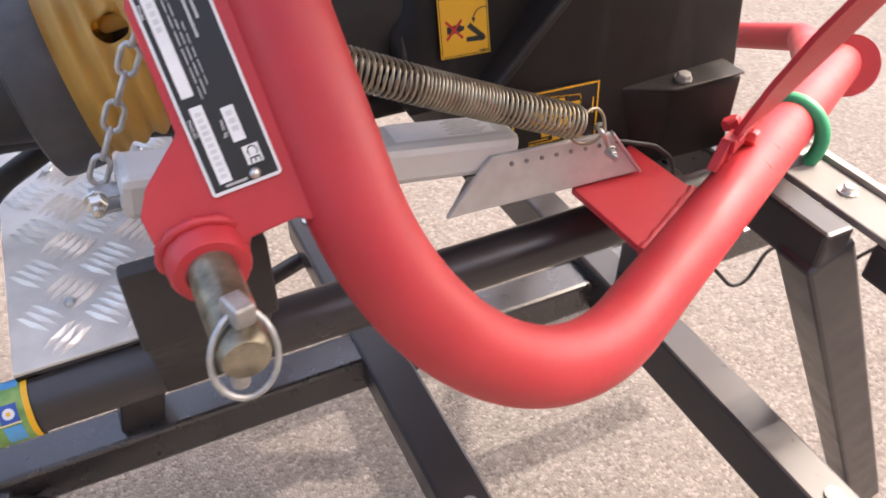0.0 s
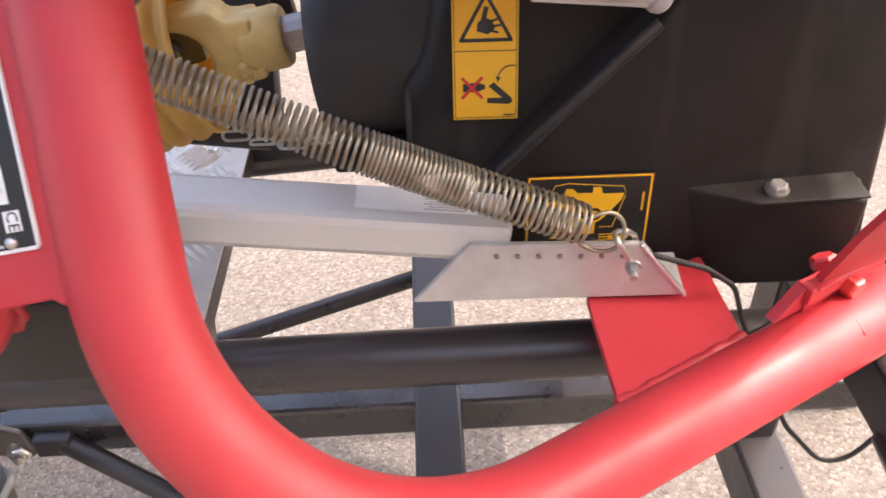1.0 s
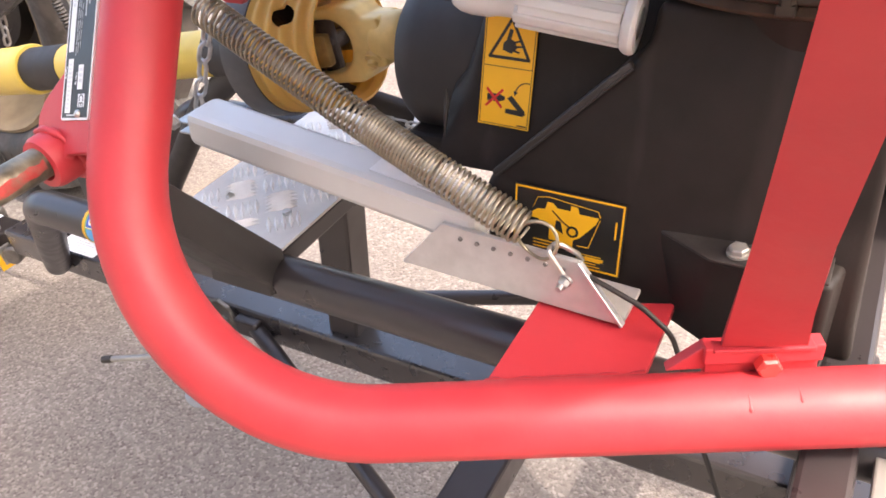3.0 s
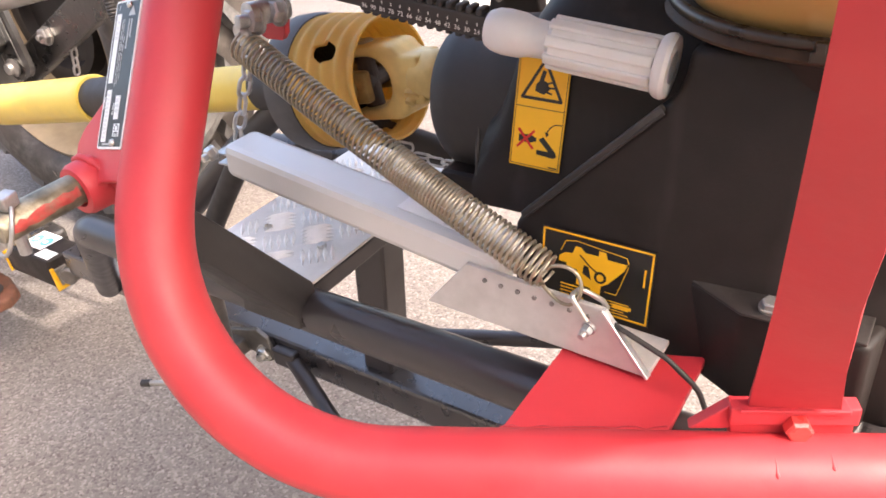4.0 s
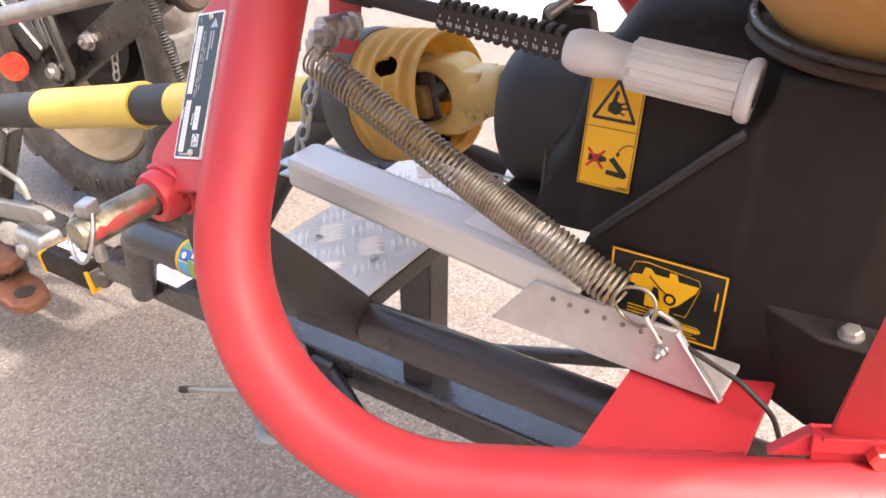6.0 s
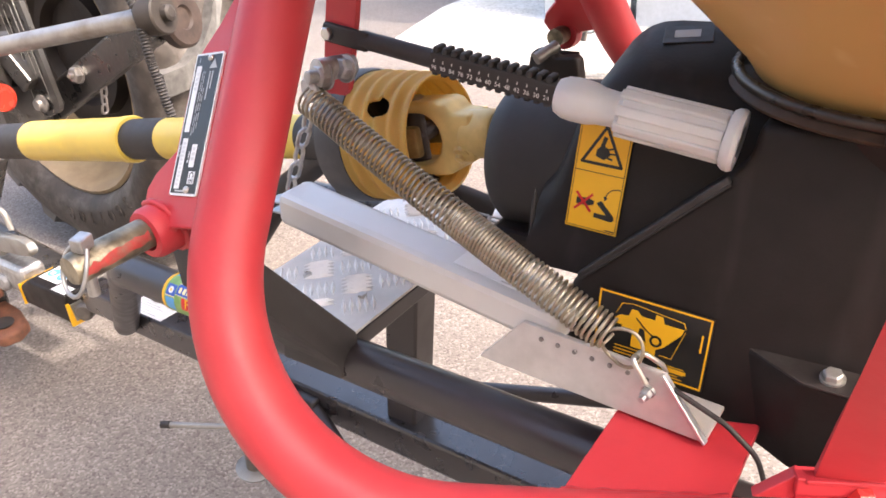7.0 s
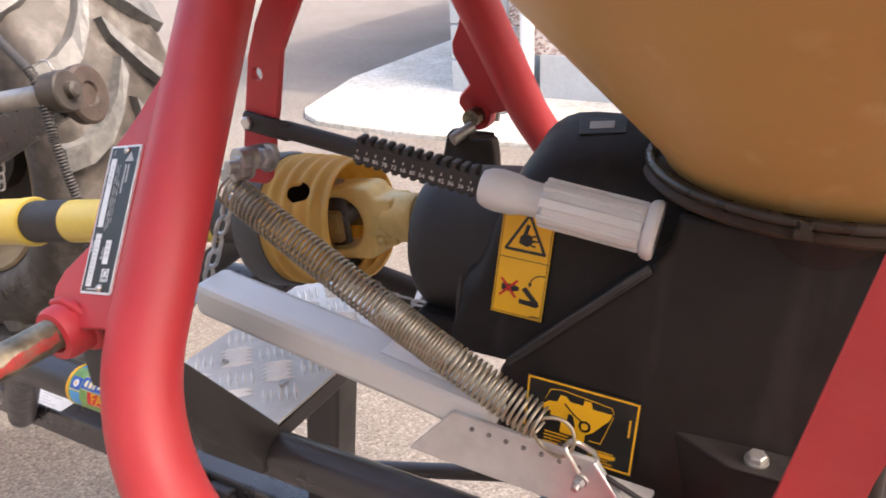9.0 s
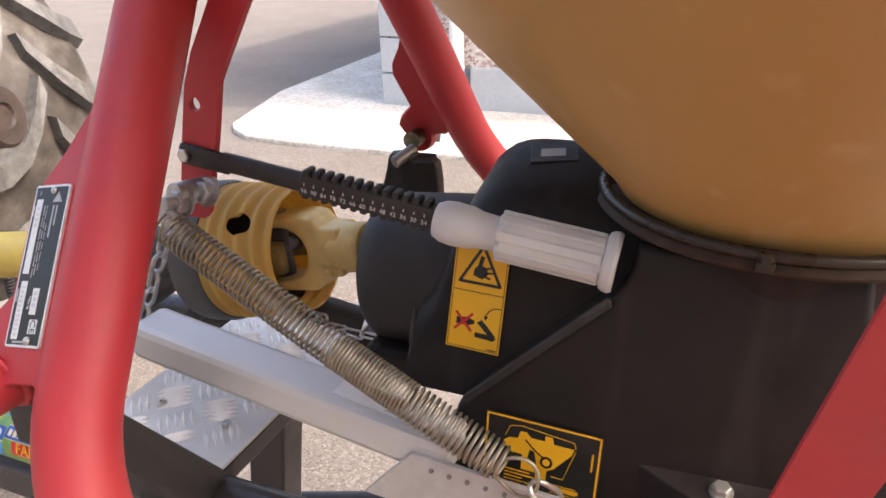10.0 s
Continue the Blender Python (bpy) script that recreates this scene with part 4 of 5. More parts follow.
tube_far = part("side_tube", pipe(B(), [far_frame(p) for p in side_path], TUBE_R, 36), RED, spreader, smooth=40)
end_n = CORNER + BACKDIR * 0.775
rear = rounded([end_n + Vector((-0.03, 0.0, 0.0)), (0.887, 0.40, 0.716), (0.915, 0.56, 0.647)], 0.03, 8)
part("rear_tube", pipe(B(), rear, 0.021, 24), RED, spreader, smooth=40)
for f in (lambda p: Vector(p), far_frame):
    lathe(bm := B(), [(-0.004, 0), (-0.004, 0.038), (0.004, 0.038), (0.004, 0)], f(end_n + Vector((0.022, -0.004, 0.004))), (-0.5, -0.75 if f is not far_frame else 0.75, 0.45), 40)
    part("end_plate", bm, RED, spreader, smooth=30)
E1, E2, N1 = Vector((0.9833, -0.0522, 0.1745)), Vector((-0.1126, 0.5787, 0.8074)), Vector((-0.1203, -0.8147, 0.5672))
PO = Vector((-0.0219, -0.0003, 0.9840))
def far_lug(p):
    """The far linkage lug, which sits a little lower and further back than the near one."""
    return far_frame(p) + Vector((0.008, 0.0, -0.012))


outline = [(0.022, 0.178), (0.003, 0.147), (-0.0165, 0.123), (-0.0235, 0.105), (-0.0245, 0.038), (-0.05, 0.017), (-0.058, 0.004), (-0.057, -0.012), (-0.05, -0.034), (-0.018, -0.036), (-0.010, -0.0265), (0.0175, -0.0254), (0.024, -0.030), (0.045, -0.01), (0.045, 0.178)]
for side, f in ((tube_near, lambda p: Vector(p)), (tube_far, far_lug)):
    bm = prism(B(), [f(PO + E1 * a + E2 * b - N1 * 0.009) for a, b in outline], f(N1 * 0.008) - f(Vector()), 0.0012)
    part("link_plate", bm, RED, side)
    bc = Vector((-0.0525, 0.0, 0.9515))
    ydir = (0, -1, 0) if f is not far_lug else (0, 1, 0)
    lathe(bm := B(), [(-0.035 if f is not far_lug else -0.001, 0.0), (-0.035 if f is not far_lug else -0.001, 0.0215), (0.010, 0.0225), (0.019, 0.0222), (0.0235, 0.0200), (0.024, 0.0140), (0.015, 0.0132)], f(bc), ydir, 36)
    part("pin_boss", bm, RED, side, smooth=35)
    # rough weld collar round the boss
    ring = [f(bc + Vector((math.cos(a) * 0.0235, -0.002 - 0.006 * math.sin(a), math.sin(a) * 0.0235))) for a in [2 * math.pi * k / 28 for k in range(28)]]
    if f is not far_lug:
        part("weld", pipe(B(), ring, [0.0030 + 0.0010 * math.sin(k * 2.7) for k in range(28)], 8, closed=True), RED, side, smooth=60)
    far_pin = f is far_lug
    pin = part("link_pin", lathe(B(), [(-0.03, 0), (-0.03, 0.0132), (0.086, 0.0132), (0.090, 0.0115), (0.0905, 0)], f(bc + Vector((0.0, -0.003, 0.002))), ydir, 28), PIN_STEEL, spreader, "worn steel linkage pin with red paint traces", smooth=30)
    if not far_pin:
        bm = B()
        pc = bc + Vector((0.0, -0.003, 0.002))
        prng = random.Random(12)
        rows_ = []
        for i in range(15):
            yy_ = -0.024 - 0.060 * i / 14
            lo, hi = radians(-4 + prng.uniform(-5, 5) - 1.2 * i), radians(32 + prng.uniform(-9, 7) - 1.2 * i)
            rows_.append([bm.verts.new(pc + Vector((0.01335 * math.cos(lo + (hi - lo) * k / 4), yy_, 0.01335 * math.sin(lo + (hi - lo) * k / 4)))) for k in range(5)])
        for p_, q_ in zip(rows_, rows_[1:]):
            for k in range(4):
                bm.faces.new((p_[k], p_[k + 1], q_[k + 1], q_[k]))
        part("paint_trace", bm, WORN_RED, pin, "worn red paint left on the pin", smooth=60)
    c = f(bc + Vector((0.0, -0.078, 0.002)))
    yy = Vector(ydir)
    bm = B()
    mm = Matrix.Translation(c) @ Matrix.Rotation(radians(8), 4, 'Y') @ Matrix.Rotation(radians(-6 if f is not far_lug else 6), 4, 'Z')
    box(bm, (-0.0055, -0.0075, 0.0125), (0.0055, 0.0075, 0.0245), 0.0015, mm @ Matrix.Rotation(radians(25), 4, 'Z'))
    pipe(bm, [mm @ Vector((0, 0, 0.02)), mm @ Vector((0, 0, -0.03))], 0.005, 12)
    lynch = part("lynch_pin", bm, ZINC_DULL, spreader, "dull zinc plated lynch pin")
    lp_ = []
    for k in range(19):
        a = radians(105 + 320 * k / 18)
        lp_.append(mm @ Vector((0.001 + 0.0158 * math.cos(a), 0.0 - (0.018 if f is not far_lug else -0.018) * math.sin((a - radians(105)) * 0.56), 0.0200 * math.sin(a) - 0.002)))
    part("ring", pipe(B(), lp_, 0.0017, 10), ZINC_DULL, lynch, smooth=60)

# identification plate
idm = plane_of(PO, E1, E2)
idp = part("id_plate", flat(B(), idm, [(-0.0178, 0.0), (0.0178, 0.0), (0.0193, 0.0015), (0.0193, 0.1185), (0.0178, 0.12), (-0.0178, 0.12), (-0.0193, 0.1185), (-0.0193, 0.0015)], -0.001, 0.0009), STICKER_WHITE, spreader, "black and silver identification plate with printed fields")
part("field", flat(B(), idm, rect(-0.0176, 0.0018, 0.0176, 0.1182), 0.0009, 0.0012), STICKER_BLACK, idp)
for r in (rect(-0.0147, 0.053, -0.0080, 0.109), rect(-0.0135, 0.0055, -0.0065, 0.0475), rect(0.0015, 0.0235, 0.0085, 0.0425), rect(0.0040, 0.0098, 0.0128, 0.0200)):
    part("white_field", flat(B(), idm, r, 0.0012, 0.0015), STICKER_WHITE, idp)
def idtext(s, size, u, v, mat):
    m = plane_of(idm @ Vector((u, v, 0.0016)), -E2, E1)
    part("lettering", text_mesh(B(), s, size, m, 0.0001), mat, idp)
idtext("CE", 0.0085, 0.0084, 0.0149, STICKER_BLACK)
idtext("Mass kg", 0.0030, -0.0005, 0.032, STICKER_WHITE)
idtext("Mach.ID", 0.0030, -0.0155, 0.037, STICKER_WHITE)
idtext("Model", 0.0030, -0.0165, 0.100, STICKER_WHITE)
idr = random.Random(21)
for u0, u1, v0, v1, word in ((-0.0052, -0.0040, 0.050, 0.104, 0.009), (-0.0026, -0.0014, 0.052, 0.104, 0.008), (0.0002, 0.0012, 0.056, 0.090, 0.007), (0.0040, 0.0066, 0.080, 0.104, 0.024), (0.0078, 0.0104, 0.089, 0.104, 0.015), (-0.0128, -0.0118, 0.112, 0.116, 0.004)):
    v = v0
    while v < v1 - 0.001:
        e = min(v1, v + word * idr.uniform(0.7, 1.1))
        part("print_bar", flat(B(), idm, rect(u0 + 0.2 * (u1 - u0), v, u1 - 0.2 * (u1 - u0), e), 0.0012, 0.0014), STICKER_GREY, idp)
        v = e + 0.0014
part("print_mark", flat(B(), idm, [(0.003, 0.1065), (0.0135, 0.1065), (0.0082, 0.1145)], 0.0012, 0.0014), STICKER_GREY, idp)
part("print_bar", flat(B(), idm, rect(-0.011, 0.0030, 0.001, 0.0044), 0.0012, 0.0014), STICKER_GREY, idp)
for n, u0, u1, v0, dv, h in ((11, -0.0118, -0.0082, 0.008, 0.0034, 0.0022), (4, -0.0128, -0.0098, 0.088, 0.0042, 0.0027), (3, 0.0032, 0.0068, 0.029, 0.0042, 0.0027)):
    for k in range(n):
        part("stamped_bar", flat(B(), idm, rect(u0, v0 + k * dv, u1, v0 + k * dv + h), 0.0015, 0.0017), STAMP_GREY, idp)
for u, v in ((0.0055, 0.0048), (0.003, 0.1155)):
    lathe(bm := B(), [(0, 0.0031), (0.0012, 0.0029), (0.0022, 0.0018), (0.0026, 0.0)], idm @ Vector((u, v, 0.0012)), N1, 16)
    part("rivet", bm, ZINC, idp, smooth=60)

# gusset pad welded on the tube, and its angle bracket
bm = prism(B(), [(0.300, 0.029, 0.788), (0.405, 0.087, 0.782), (0.402, 0.186, 0.778), (0.298, 0.139, 0.785)], (0, 0, 0.007), 0.001)
pad = part("gusset_pad", bm, RED, spreader)
bead = [Vector((0.300, 0.033, 0.792)).lerp(Vector((0.405, 0.091, 0.787)), k / 16) + Vector((0, 0.0012 * math.sin(k * 2.1), 0)) for k in range(17)]
part("weld", pipe(B(), bead, [0.0048 + 0.0006 * math.sin(k * 1.7) for k in range(17)], 8), RED, pad, smooth=60)
bm = prism(B(), [(0.164, 0.136, 0.801), (0.209, 0.140, 0.851), (0.3345, 0.1385, 0.843), (0.373, 0.134, 0.792)], (0, 0.005, 0), 0.001)
bracket = part("spring_bracket", bm, ALU_RAW, spreader, "raw aluminium angle bracket with drilled holes")
# strip of brighter metal stands for the light on the worn cut edge
part("worn_lit_edge", beam(B(), (0.3350, 0.1385, 0.8436), (0.3733, 0.1345, 0.7925), 0.0068, 0.0028, 0.0008), ALU, bracket, "worn cut edge in brighter metal for the light it catches")
part("flange", prism(B(), [(0.168, 0.1415, 0.799), (0.373, 0.139, 0.791), (0.375, 0.176, 0.795), (0.205, 0.178, 0.803)], (0, 0, 0.005), 0.001), ALU_RAW, bracket)
for k in range(7):
    p = Vector((0.228, 0.1392, 0.8405)).lerp(Vector((0.322, 0.1388, 0.8335)), k / 6)
    lathe(bm := B(), [(0.0, 0.0021), (-0.0015, 0.0020), (-0.0018, 0.0)], p + Vector((0, -0.0008, 0)), (0, 1, 0), 12)
    part("hole_mark", bm, HOLE_DARK, bracket)

# tension bar with its chain shackle
BL, BR = Vector((-0.0885, 0.1735, 0.8915)), Vector((0.240, 0.167, 0.8432))
bar = part("tension_bar", beam(B(), BL, BR, 0.046, 0.037, 0.0075), GALV, spreader, "galvanised square steel bar")
bmx = plane_of(BL + (BR - BL) * 0.80 + Vector((0.0025, 0.004, 0.0187)), BR - BL, (0, 1, 0))
part("bar_label", flat(B(), bmx, rect(-0.05, -0.015, 0.045, 0.013), 0, 0.0007), LABEL_GREY, bar, "grey printed paper label")
for k in range(8):
    part("print_line", flat(B(), bmx, rect(0.0 + 0.004 * (k % 2), -0.013 + k * 0.0031, 0.032 + 0.004 * (k % 3), -0.0118 + k * 0.0031), 0.0007, 0.0010), STICKER_GREY, bar)
sh = Vector((-0.1005, 0.166, 0.888))
bm = B()
box(bm, (-0.008, -0.009, -0.0012), (0.016, 0.009, 0.0012), 0.0008, Matrix.Translation(sh + Vector((0, 0, 0.006))))
box(bm, (-0.008, -0.009, -0.0012), (0.016, 0.009, 0.0012), 0.0008, Matrix.Translation(sh + Vector((0, 0, -0.006))))
part("shackle", bm, ZINC_DULL, spreader)
part("shackle_bolt", hexbolt(B(), sh + Vector((-0.004, -0.013, 0.010)), (0, -1, -0.1), 0.013, 0.007, 0.008, 0.004), ZINC, spreader)
c0, c1 = Vector((-0.100, 0.182, 0.896)), Vector((-0.036, 0.184, 1.022))
chain = None
for k in range(7):
    bm = link(B(), c0.lerp(c1, (k + 0.35) / 6.4), c1 - c0, (0.3, 1, 0) if k % 2 else (1, -0.3, 0), 0.0275, 0.0165, 0.0022)
    if chain is None:
        chain = part("retaining_chain", bm, ZINC_DULL, spreader, "galvanised steel chain", smooth=60)
    else:
        part("chain_link", bm, ZINC_DULL, chain, smooth=60)

# coil spring
SA, SB = Vector((-0.026, 0.160, 1.016)), Vector((0.292, 0.1335, 0.868))
sd_ = (SB - SA)
sm = frame_of(sd_)
turns, seg = 76, 14
weights = [1.1 if k < 36 else (0.72 if k < 58 else 1.08) for k in range(turns)]
tot = sum(weights)
path, acc = [], 0.0
for k in range(turns):
    for j in range(seg):
        s = (acc + weights[k] * j / seg) / tot
        a = 2 * math.pi * j / seg
        r = 0.0148 * (1 - 0.25 * max(0, (s - 0.985) / 0.015))
        path.append(SA + sd_ * s + sm.col[1] * r * math.cos(a) + sm.col[2] * r * math.sin(a) + Vector((0, 0, -0.004 * math.sin(math.pi * s))))
    acc += weights[k]
spring = part("coil_spring", pipe(B(), path, 0.00132, 6), SPRING_STEEL, spreader, "yellow zinc plated steel tension spring", smooth=60)
rc, rr = Vector((0.302, 0.1325, 0.8615)), 0.0175
part("end_ring", pipe(B(), [rc + Vector((math.cos(a), 0.15 * math.sin(a * 2), math.sin(a))) * rr for a in [2 * math.pi * k / 28 for k in range(28)]], 0.0016, 8, closed=True), SPRING_STEEL, spring, smooth=60)
hk = rounded([rc + Vector((0.012, 0.005, -0.006)), (0.313, 0.127, 0.858), (0.3265, 0.1285, 0.834), (0.3285, 0.129, 0.829)], 0.004, 5)
part("hook", pipe(B(), hk, 0.0022, 10), ZINC, spring, "zinc plated hook", smooth=60)
part("shackle_nut", hexbolt(B(), (0.3278, 0.1285, 0.8315), (-0.15, -1, -0.15), 0.0085, 0.0055, 0.006, 0.003), ZINC_DULL, spring)
hk2 = rounded([rc + Vector((0.012, 0.005, -0.006)), (0.318, 0.132, 0.864), (0.331, 0.146, 0.846), (0.334, 0.148, 0.838)], 0.004, 5)
part("hook", pipe(B(), hk2, 0.0022, 10), ZINC, spring, smooth=60)
# end anchor of the spring
anc = Vector((-0.010, 0.178, 1.032))
part("anchor_bolt", hexbolt(B(), anc + Vector((0.0, -0.006, 0.004)), (-0.25, -1, 0.15), 0.019, 0.009, 0.0135, 0.006), ZINC_DULL, spreader, "zinc plated nut and washer")
part("anchor_nut", hexbolt(B(), anc + Vector((0.010, 0.012, 0.006)), (-0.1, -1, 0.3), 0.018, 0.009, 0.013), ZINC_DULL, spreader)
bm = B()
lathe(bm, [(0, 0.0), (0, 0.011), (0.04, 0.011), (0.041, 0.0)], anc + Vector((0.004, 0.025, 0.006)), (-0.2, -1, 0.1), 16)
lathe(bm, [(0, 0.0), (0, 0.012), (0.004, 0.013), (0.008, 0.011), (0.008, 0)], anc + Vector((-0.012, -0.013, -0.008)), (-0.3, -0.9, -0.1), 20)
part("anchor_bush", bm, ZINC_DULL, spreader, smooth=30)

# lever, scale rod and handle
def plate_holes(bm, m, outer, holes, z0, z1):
    """A plate with holes through it."""
    loops = [[bm.verts.new(m @ Vector((x, y, z0))) for x, y in loop] for loop in [outer] + holes]
    es = [bm.edges.new((lp2[i], lp2[(i + 1) % len(lp2)])) for lp2 in loops for i in range(len(lp2))]
    res = bmesh.ops.triangle_fill(bm, use_beauty=True, use_dissolve=False, edges=es)
    faces = [g for g in res["geom"] if isinstance(g, bmesh.types.BMFace)]
    ex = bmesh.ops.extrude_face_region(bm, geom=faces)
    bmesh.ops.translate(bm, verts=[g for g in ex["geom"] if isinstance(g, bmesh.types.BMVert)], vec=m.to_3x3() @ Vector((0, 0, z1 - z0)))
    return bm
lm = plane_of((0.0025, 0.2075, 0.003), (1, 0, 0), (0, 0, 1))
lout = [(-0.047, 1.008), (-0.040, 1.004), (-0.020, 1.004), (-0.0145, 1.010), (0.0056, 1.079), (0.018, 1.130), (0.030, 1.150), (0.150, 1.345), (0.112, 1.345), (-0.006, 1.154), (-0.019, 1.125), (-0.0315, 1.076)]
part("lever", plate_holes(B(), lm, lout, [disc(18, 0.0062, -0.0115, 1.1095)], 0.0, 0.007), RED, spreader, "red painted flat steel lever")
LP, HL, HR = Vector((-0.0225, 0.1975, 1.0685)), Vector((0.2155, 0.2092, 1.0305)), Vector((0.3495, 0.2205, 1.0095))
rdir = (HL - LP).normalized()
bm = B()
beam(bm, LP - rdir * 0.008, LP + rdir * 0.045, 0.007, 0.019, 0.004, up=(0, 0, 1))
pipe(bm, [LP + rdir * 0.035 + Vector((0, 0.004, 0)), HL + Vector((0, 0.004, 0))], 0.0085, 18)
scale = part("scale_rod", bm, BLACK_RUBBER, spreader, "black plastic setting rod with a white number scale", smooth=35)
part("rod_pin", hexbolt(B(), LP + Vector((0, -0.0035, 0)), (0, -1, 0), 0.011, 0.004), ZINC, scale)
L = (HL - LP).length
rm_ = frame_of(rdir)
up_r = rm_.col[2]
part("scale_bar", beam(B(), LP + rdir * (L * 0.465) + Vector((0, 0.004, 0)), HL + Vector((0, 0.004, 0)), 0.0165, 0.0185, 0.002), BLACK_RUBBER, scale)
for k in range(13):
    s = 0.487 + 0.448 * k / 12
    c = LP + rdir * (L * s) + Vector((0, 0.004, 0))
    for sg, h in ((1, 0.0050), (-1, 0.0028)):
        bm = B()
        beam(bm, c - rdir * 0.0031 + up_r * sg * (0.0085 + h / 2), c + rdir * 0.0031 + up_r * sg * (0.0085 + h / 2), 0.0150, h + 0.0015, 0.0020)
        part("scale_tooth", bm, BLACK_RUBBER, scale)
    nm = plane_of(c + Vector((0.0, -0.0086, -0.0038)), rdir, (0, 0.0, 1))
    part("number", text_mesh(B(), str(96 - 6 * k), 0.0057, nm, 0.0002), PRINT_PALE, scale)
    part("tick", flat(B(), nm, rect(-0.0004, 0.0048, 0.0004, 0.0074), 0, 0.0004), PRINT_PALE, scale)
hd = (HR - HL)
hl = hd.length
bm = B()
lathe(bm, [(-0.004, 0.006), (-0.006, 0.0140), (0.0, 0.0168), (0.008, 0.0178), (0.022, 0.0172), (0.030, 0.0150), (0.040, 0.0142), (0.046, 0.0145), (0.050, 0.0182), (hl - 0.008, 0.0182), (hl - 0.007, 0.0215), (hl - 0.004, 0.0235), (hl, 0.0240), (hl + 0.003, 0.0225), (hl + 0.003, 0.012)], HL, hd, 32)
grip = part("handle_grip", bm, WHITE_PLASTIC, spreader, "white ribbed plastic handle grip", smooth=28)
hm = frame_of(hd)
for k in range(8):
    a = 2 * math.pi * (k + 0.5) / 8
    n = hm.col[1] * math.cos(a) + hm.col[2] * math.sin(a)
    bm = B()
    beam(bm, HL + hd.normalized() * 0.046 + n * 0.0172, HL + hd.normalized() * (hl - 0.008) + n * 0.0172, 0.0085, 0.0060, 0.0015, up=n)
    part("grip_rib", bm, WHITE_PLASTIC, grip)

# gearbox housing: hood, body, foot
def y_front(z):
    zs = [0.86, 0.90, 0.94, 0.98, 1.01, 1.03, 1.040, 1.047, 1.053, 1.058, 1.061]
    ys = [0.2165, 0.232, 0.2435, 0.255, 0.265, 0.278, 0.294, 0.314, 0.334, 0.350, 0.360]
    return float(np.interp(z, zs, ys))
stations = [(0.166, 0.925), (0.168, 0.940), (0.180, 0.958), (0.186, 0.975), (0.191, 0.992), (0.1965, 1.012), (0.203, 1.028), (0.210, 1.039), (0.218, 1.047), (0.228, 1.054), (0.240, 1.0585), (0.256, 1.0605), (0.28, 1.061), (0.36, 1.058), (0.44, 1.044)]
bm = B()
rings = []
zz = [0.862, 0.88, 0.90, 0.92, 0.94, 0.96, 0.98, 1.0, 1.015, 1.028, 1.037, 1.044, 1.050, 1.056, 1.061]
for x, top in stations:
    half = []
    for z in zz:
        k = 0.862 + (z - 0.862) * (top - 0.862) / (1.061 - 0.862)
        y = y_front(z) if top > 1.03 else max(y_front(k), y_front(z) - 0.012 * (1.03 - top) / 0.1)
        half.append(Vector((x, y, k)))
    ring = half + [far_frame(p) for p in reversed(half[:-1])]
    rings.append([bm.verts.new(p) for p in ring])
for p, q in zip(rings, rings[1:]):
    for i in range(len(p) - 1):
        bm.faces.new((p[i], p[i + 1], q[i + 1], q[i]))
    bm.faces.new((p[-1], p[0], q[0], q[-1]))
bm.faces.new(rings[0])
bm.faces.new(rings[-1][::-1])
housing = part("gearbox_housing", bm, BLACK_PLASTIC, spreader, "black moulded plastic gearbox housing", smooth=38)
def lean(z):
    """The front of the housing's body, which leans back towards the top."""
    return 0.1958 + 0.138 * (z - 0.87)
bm = B()
poly = [(0.226, 0.766), (0.226, 0.866), (0.240, 0.880), (0.352, 0.983), (0.362, 1.0), (0.366, 1.026), (0.524, 1.026), (0.531, 0.94), (0.534, 0.80), (0.538, 0.766)]
prism(bm, [(x, 0.197, z) for x, z in poly], (0, 2 * (AXIS_Y - 0.197), 0), 0.007, 3)
for v in bm.verts:
    if v.co.y < AXIS_Y:
        v.co.y += lean(v.co.z) - 0.197
part("body", bm, BLACK_PLASTIC, housing, smooth=40)
part("rear_body", box(B(), (0.500, 0.395, 0.800), (0.602, 0.450, 1.018), 0.006), BLACK_PLASTIC, housing, smooth=40)
# hidden block added behind the housing only to cast shade on the ground
part("far_shade_block", box(B(), (0.300, 0.452, 0.770), (0.598, 0.640, 0.950), 0.012), BLACK_PLASTIC, housing, smooth=40)
ridge = [(0.236, 0.8715), (0.352, 0.979), (0.348, 0.984), (0.233, 0.877)]
bm = prism(B(), [(x, lean(z) + 0.004, z) for x, z in ridge], (0, -0.0065, 0), 0.0016, 2)
part("rib", bm, SCUFF_GLINT, housing, "narrow moulded rib with a scuffed crest", smooth=50)
part("rib_edge", pipe(B(), [(x, lean(z) - 0.0022, z) for x, z in ((0.238, 0.8735), (0.29, 0.922), (0.352, 0.979))], 0.0011, 8), SCUFF_GLINT, housing, "pale scuffed rib edge", smooth=60)
part("mounting_foot", prism(B(), [(0.372, 0.199, 0.764), (0.428, 0.168, 0.764), (0.514, 0.164, 0.764), (0.522, 0.199, 0.764)], (0, 0, 0.086), 0.005, 3), BLACK_PLASTIC, housing, smooth=40)
part("rim", prism(B(), [(0.384, 0.193, 0.848), (0.429, 0.165, 0.850), (0.512, 0.161, 0.853), (0.512, 0.200, 0.853), (0.390, 0.200, 0.849)], (0, 0, 0.0025), 0.001), SCUFF_GLINT, housing, "pale scuffed foot edge")
part("foot_bolt", hexbolt(B(), (0.447, 0.178, 0.8535), (0, -0.1, 1), 0.0125, 0.005, 0.009), GALV_DULL, housing)
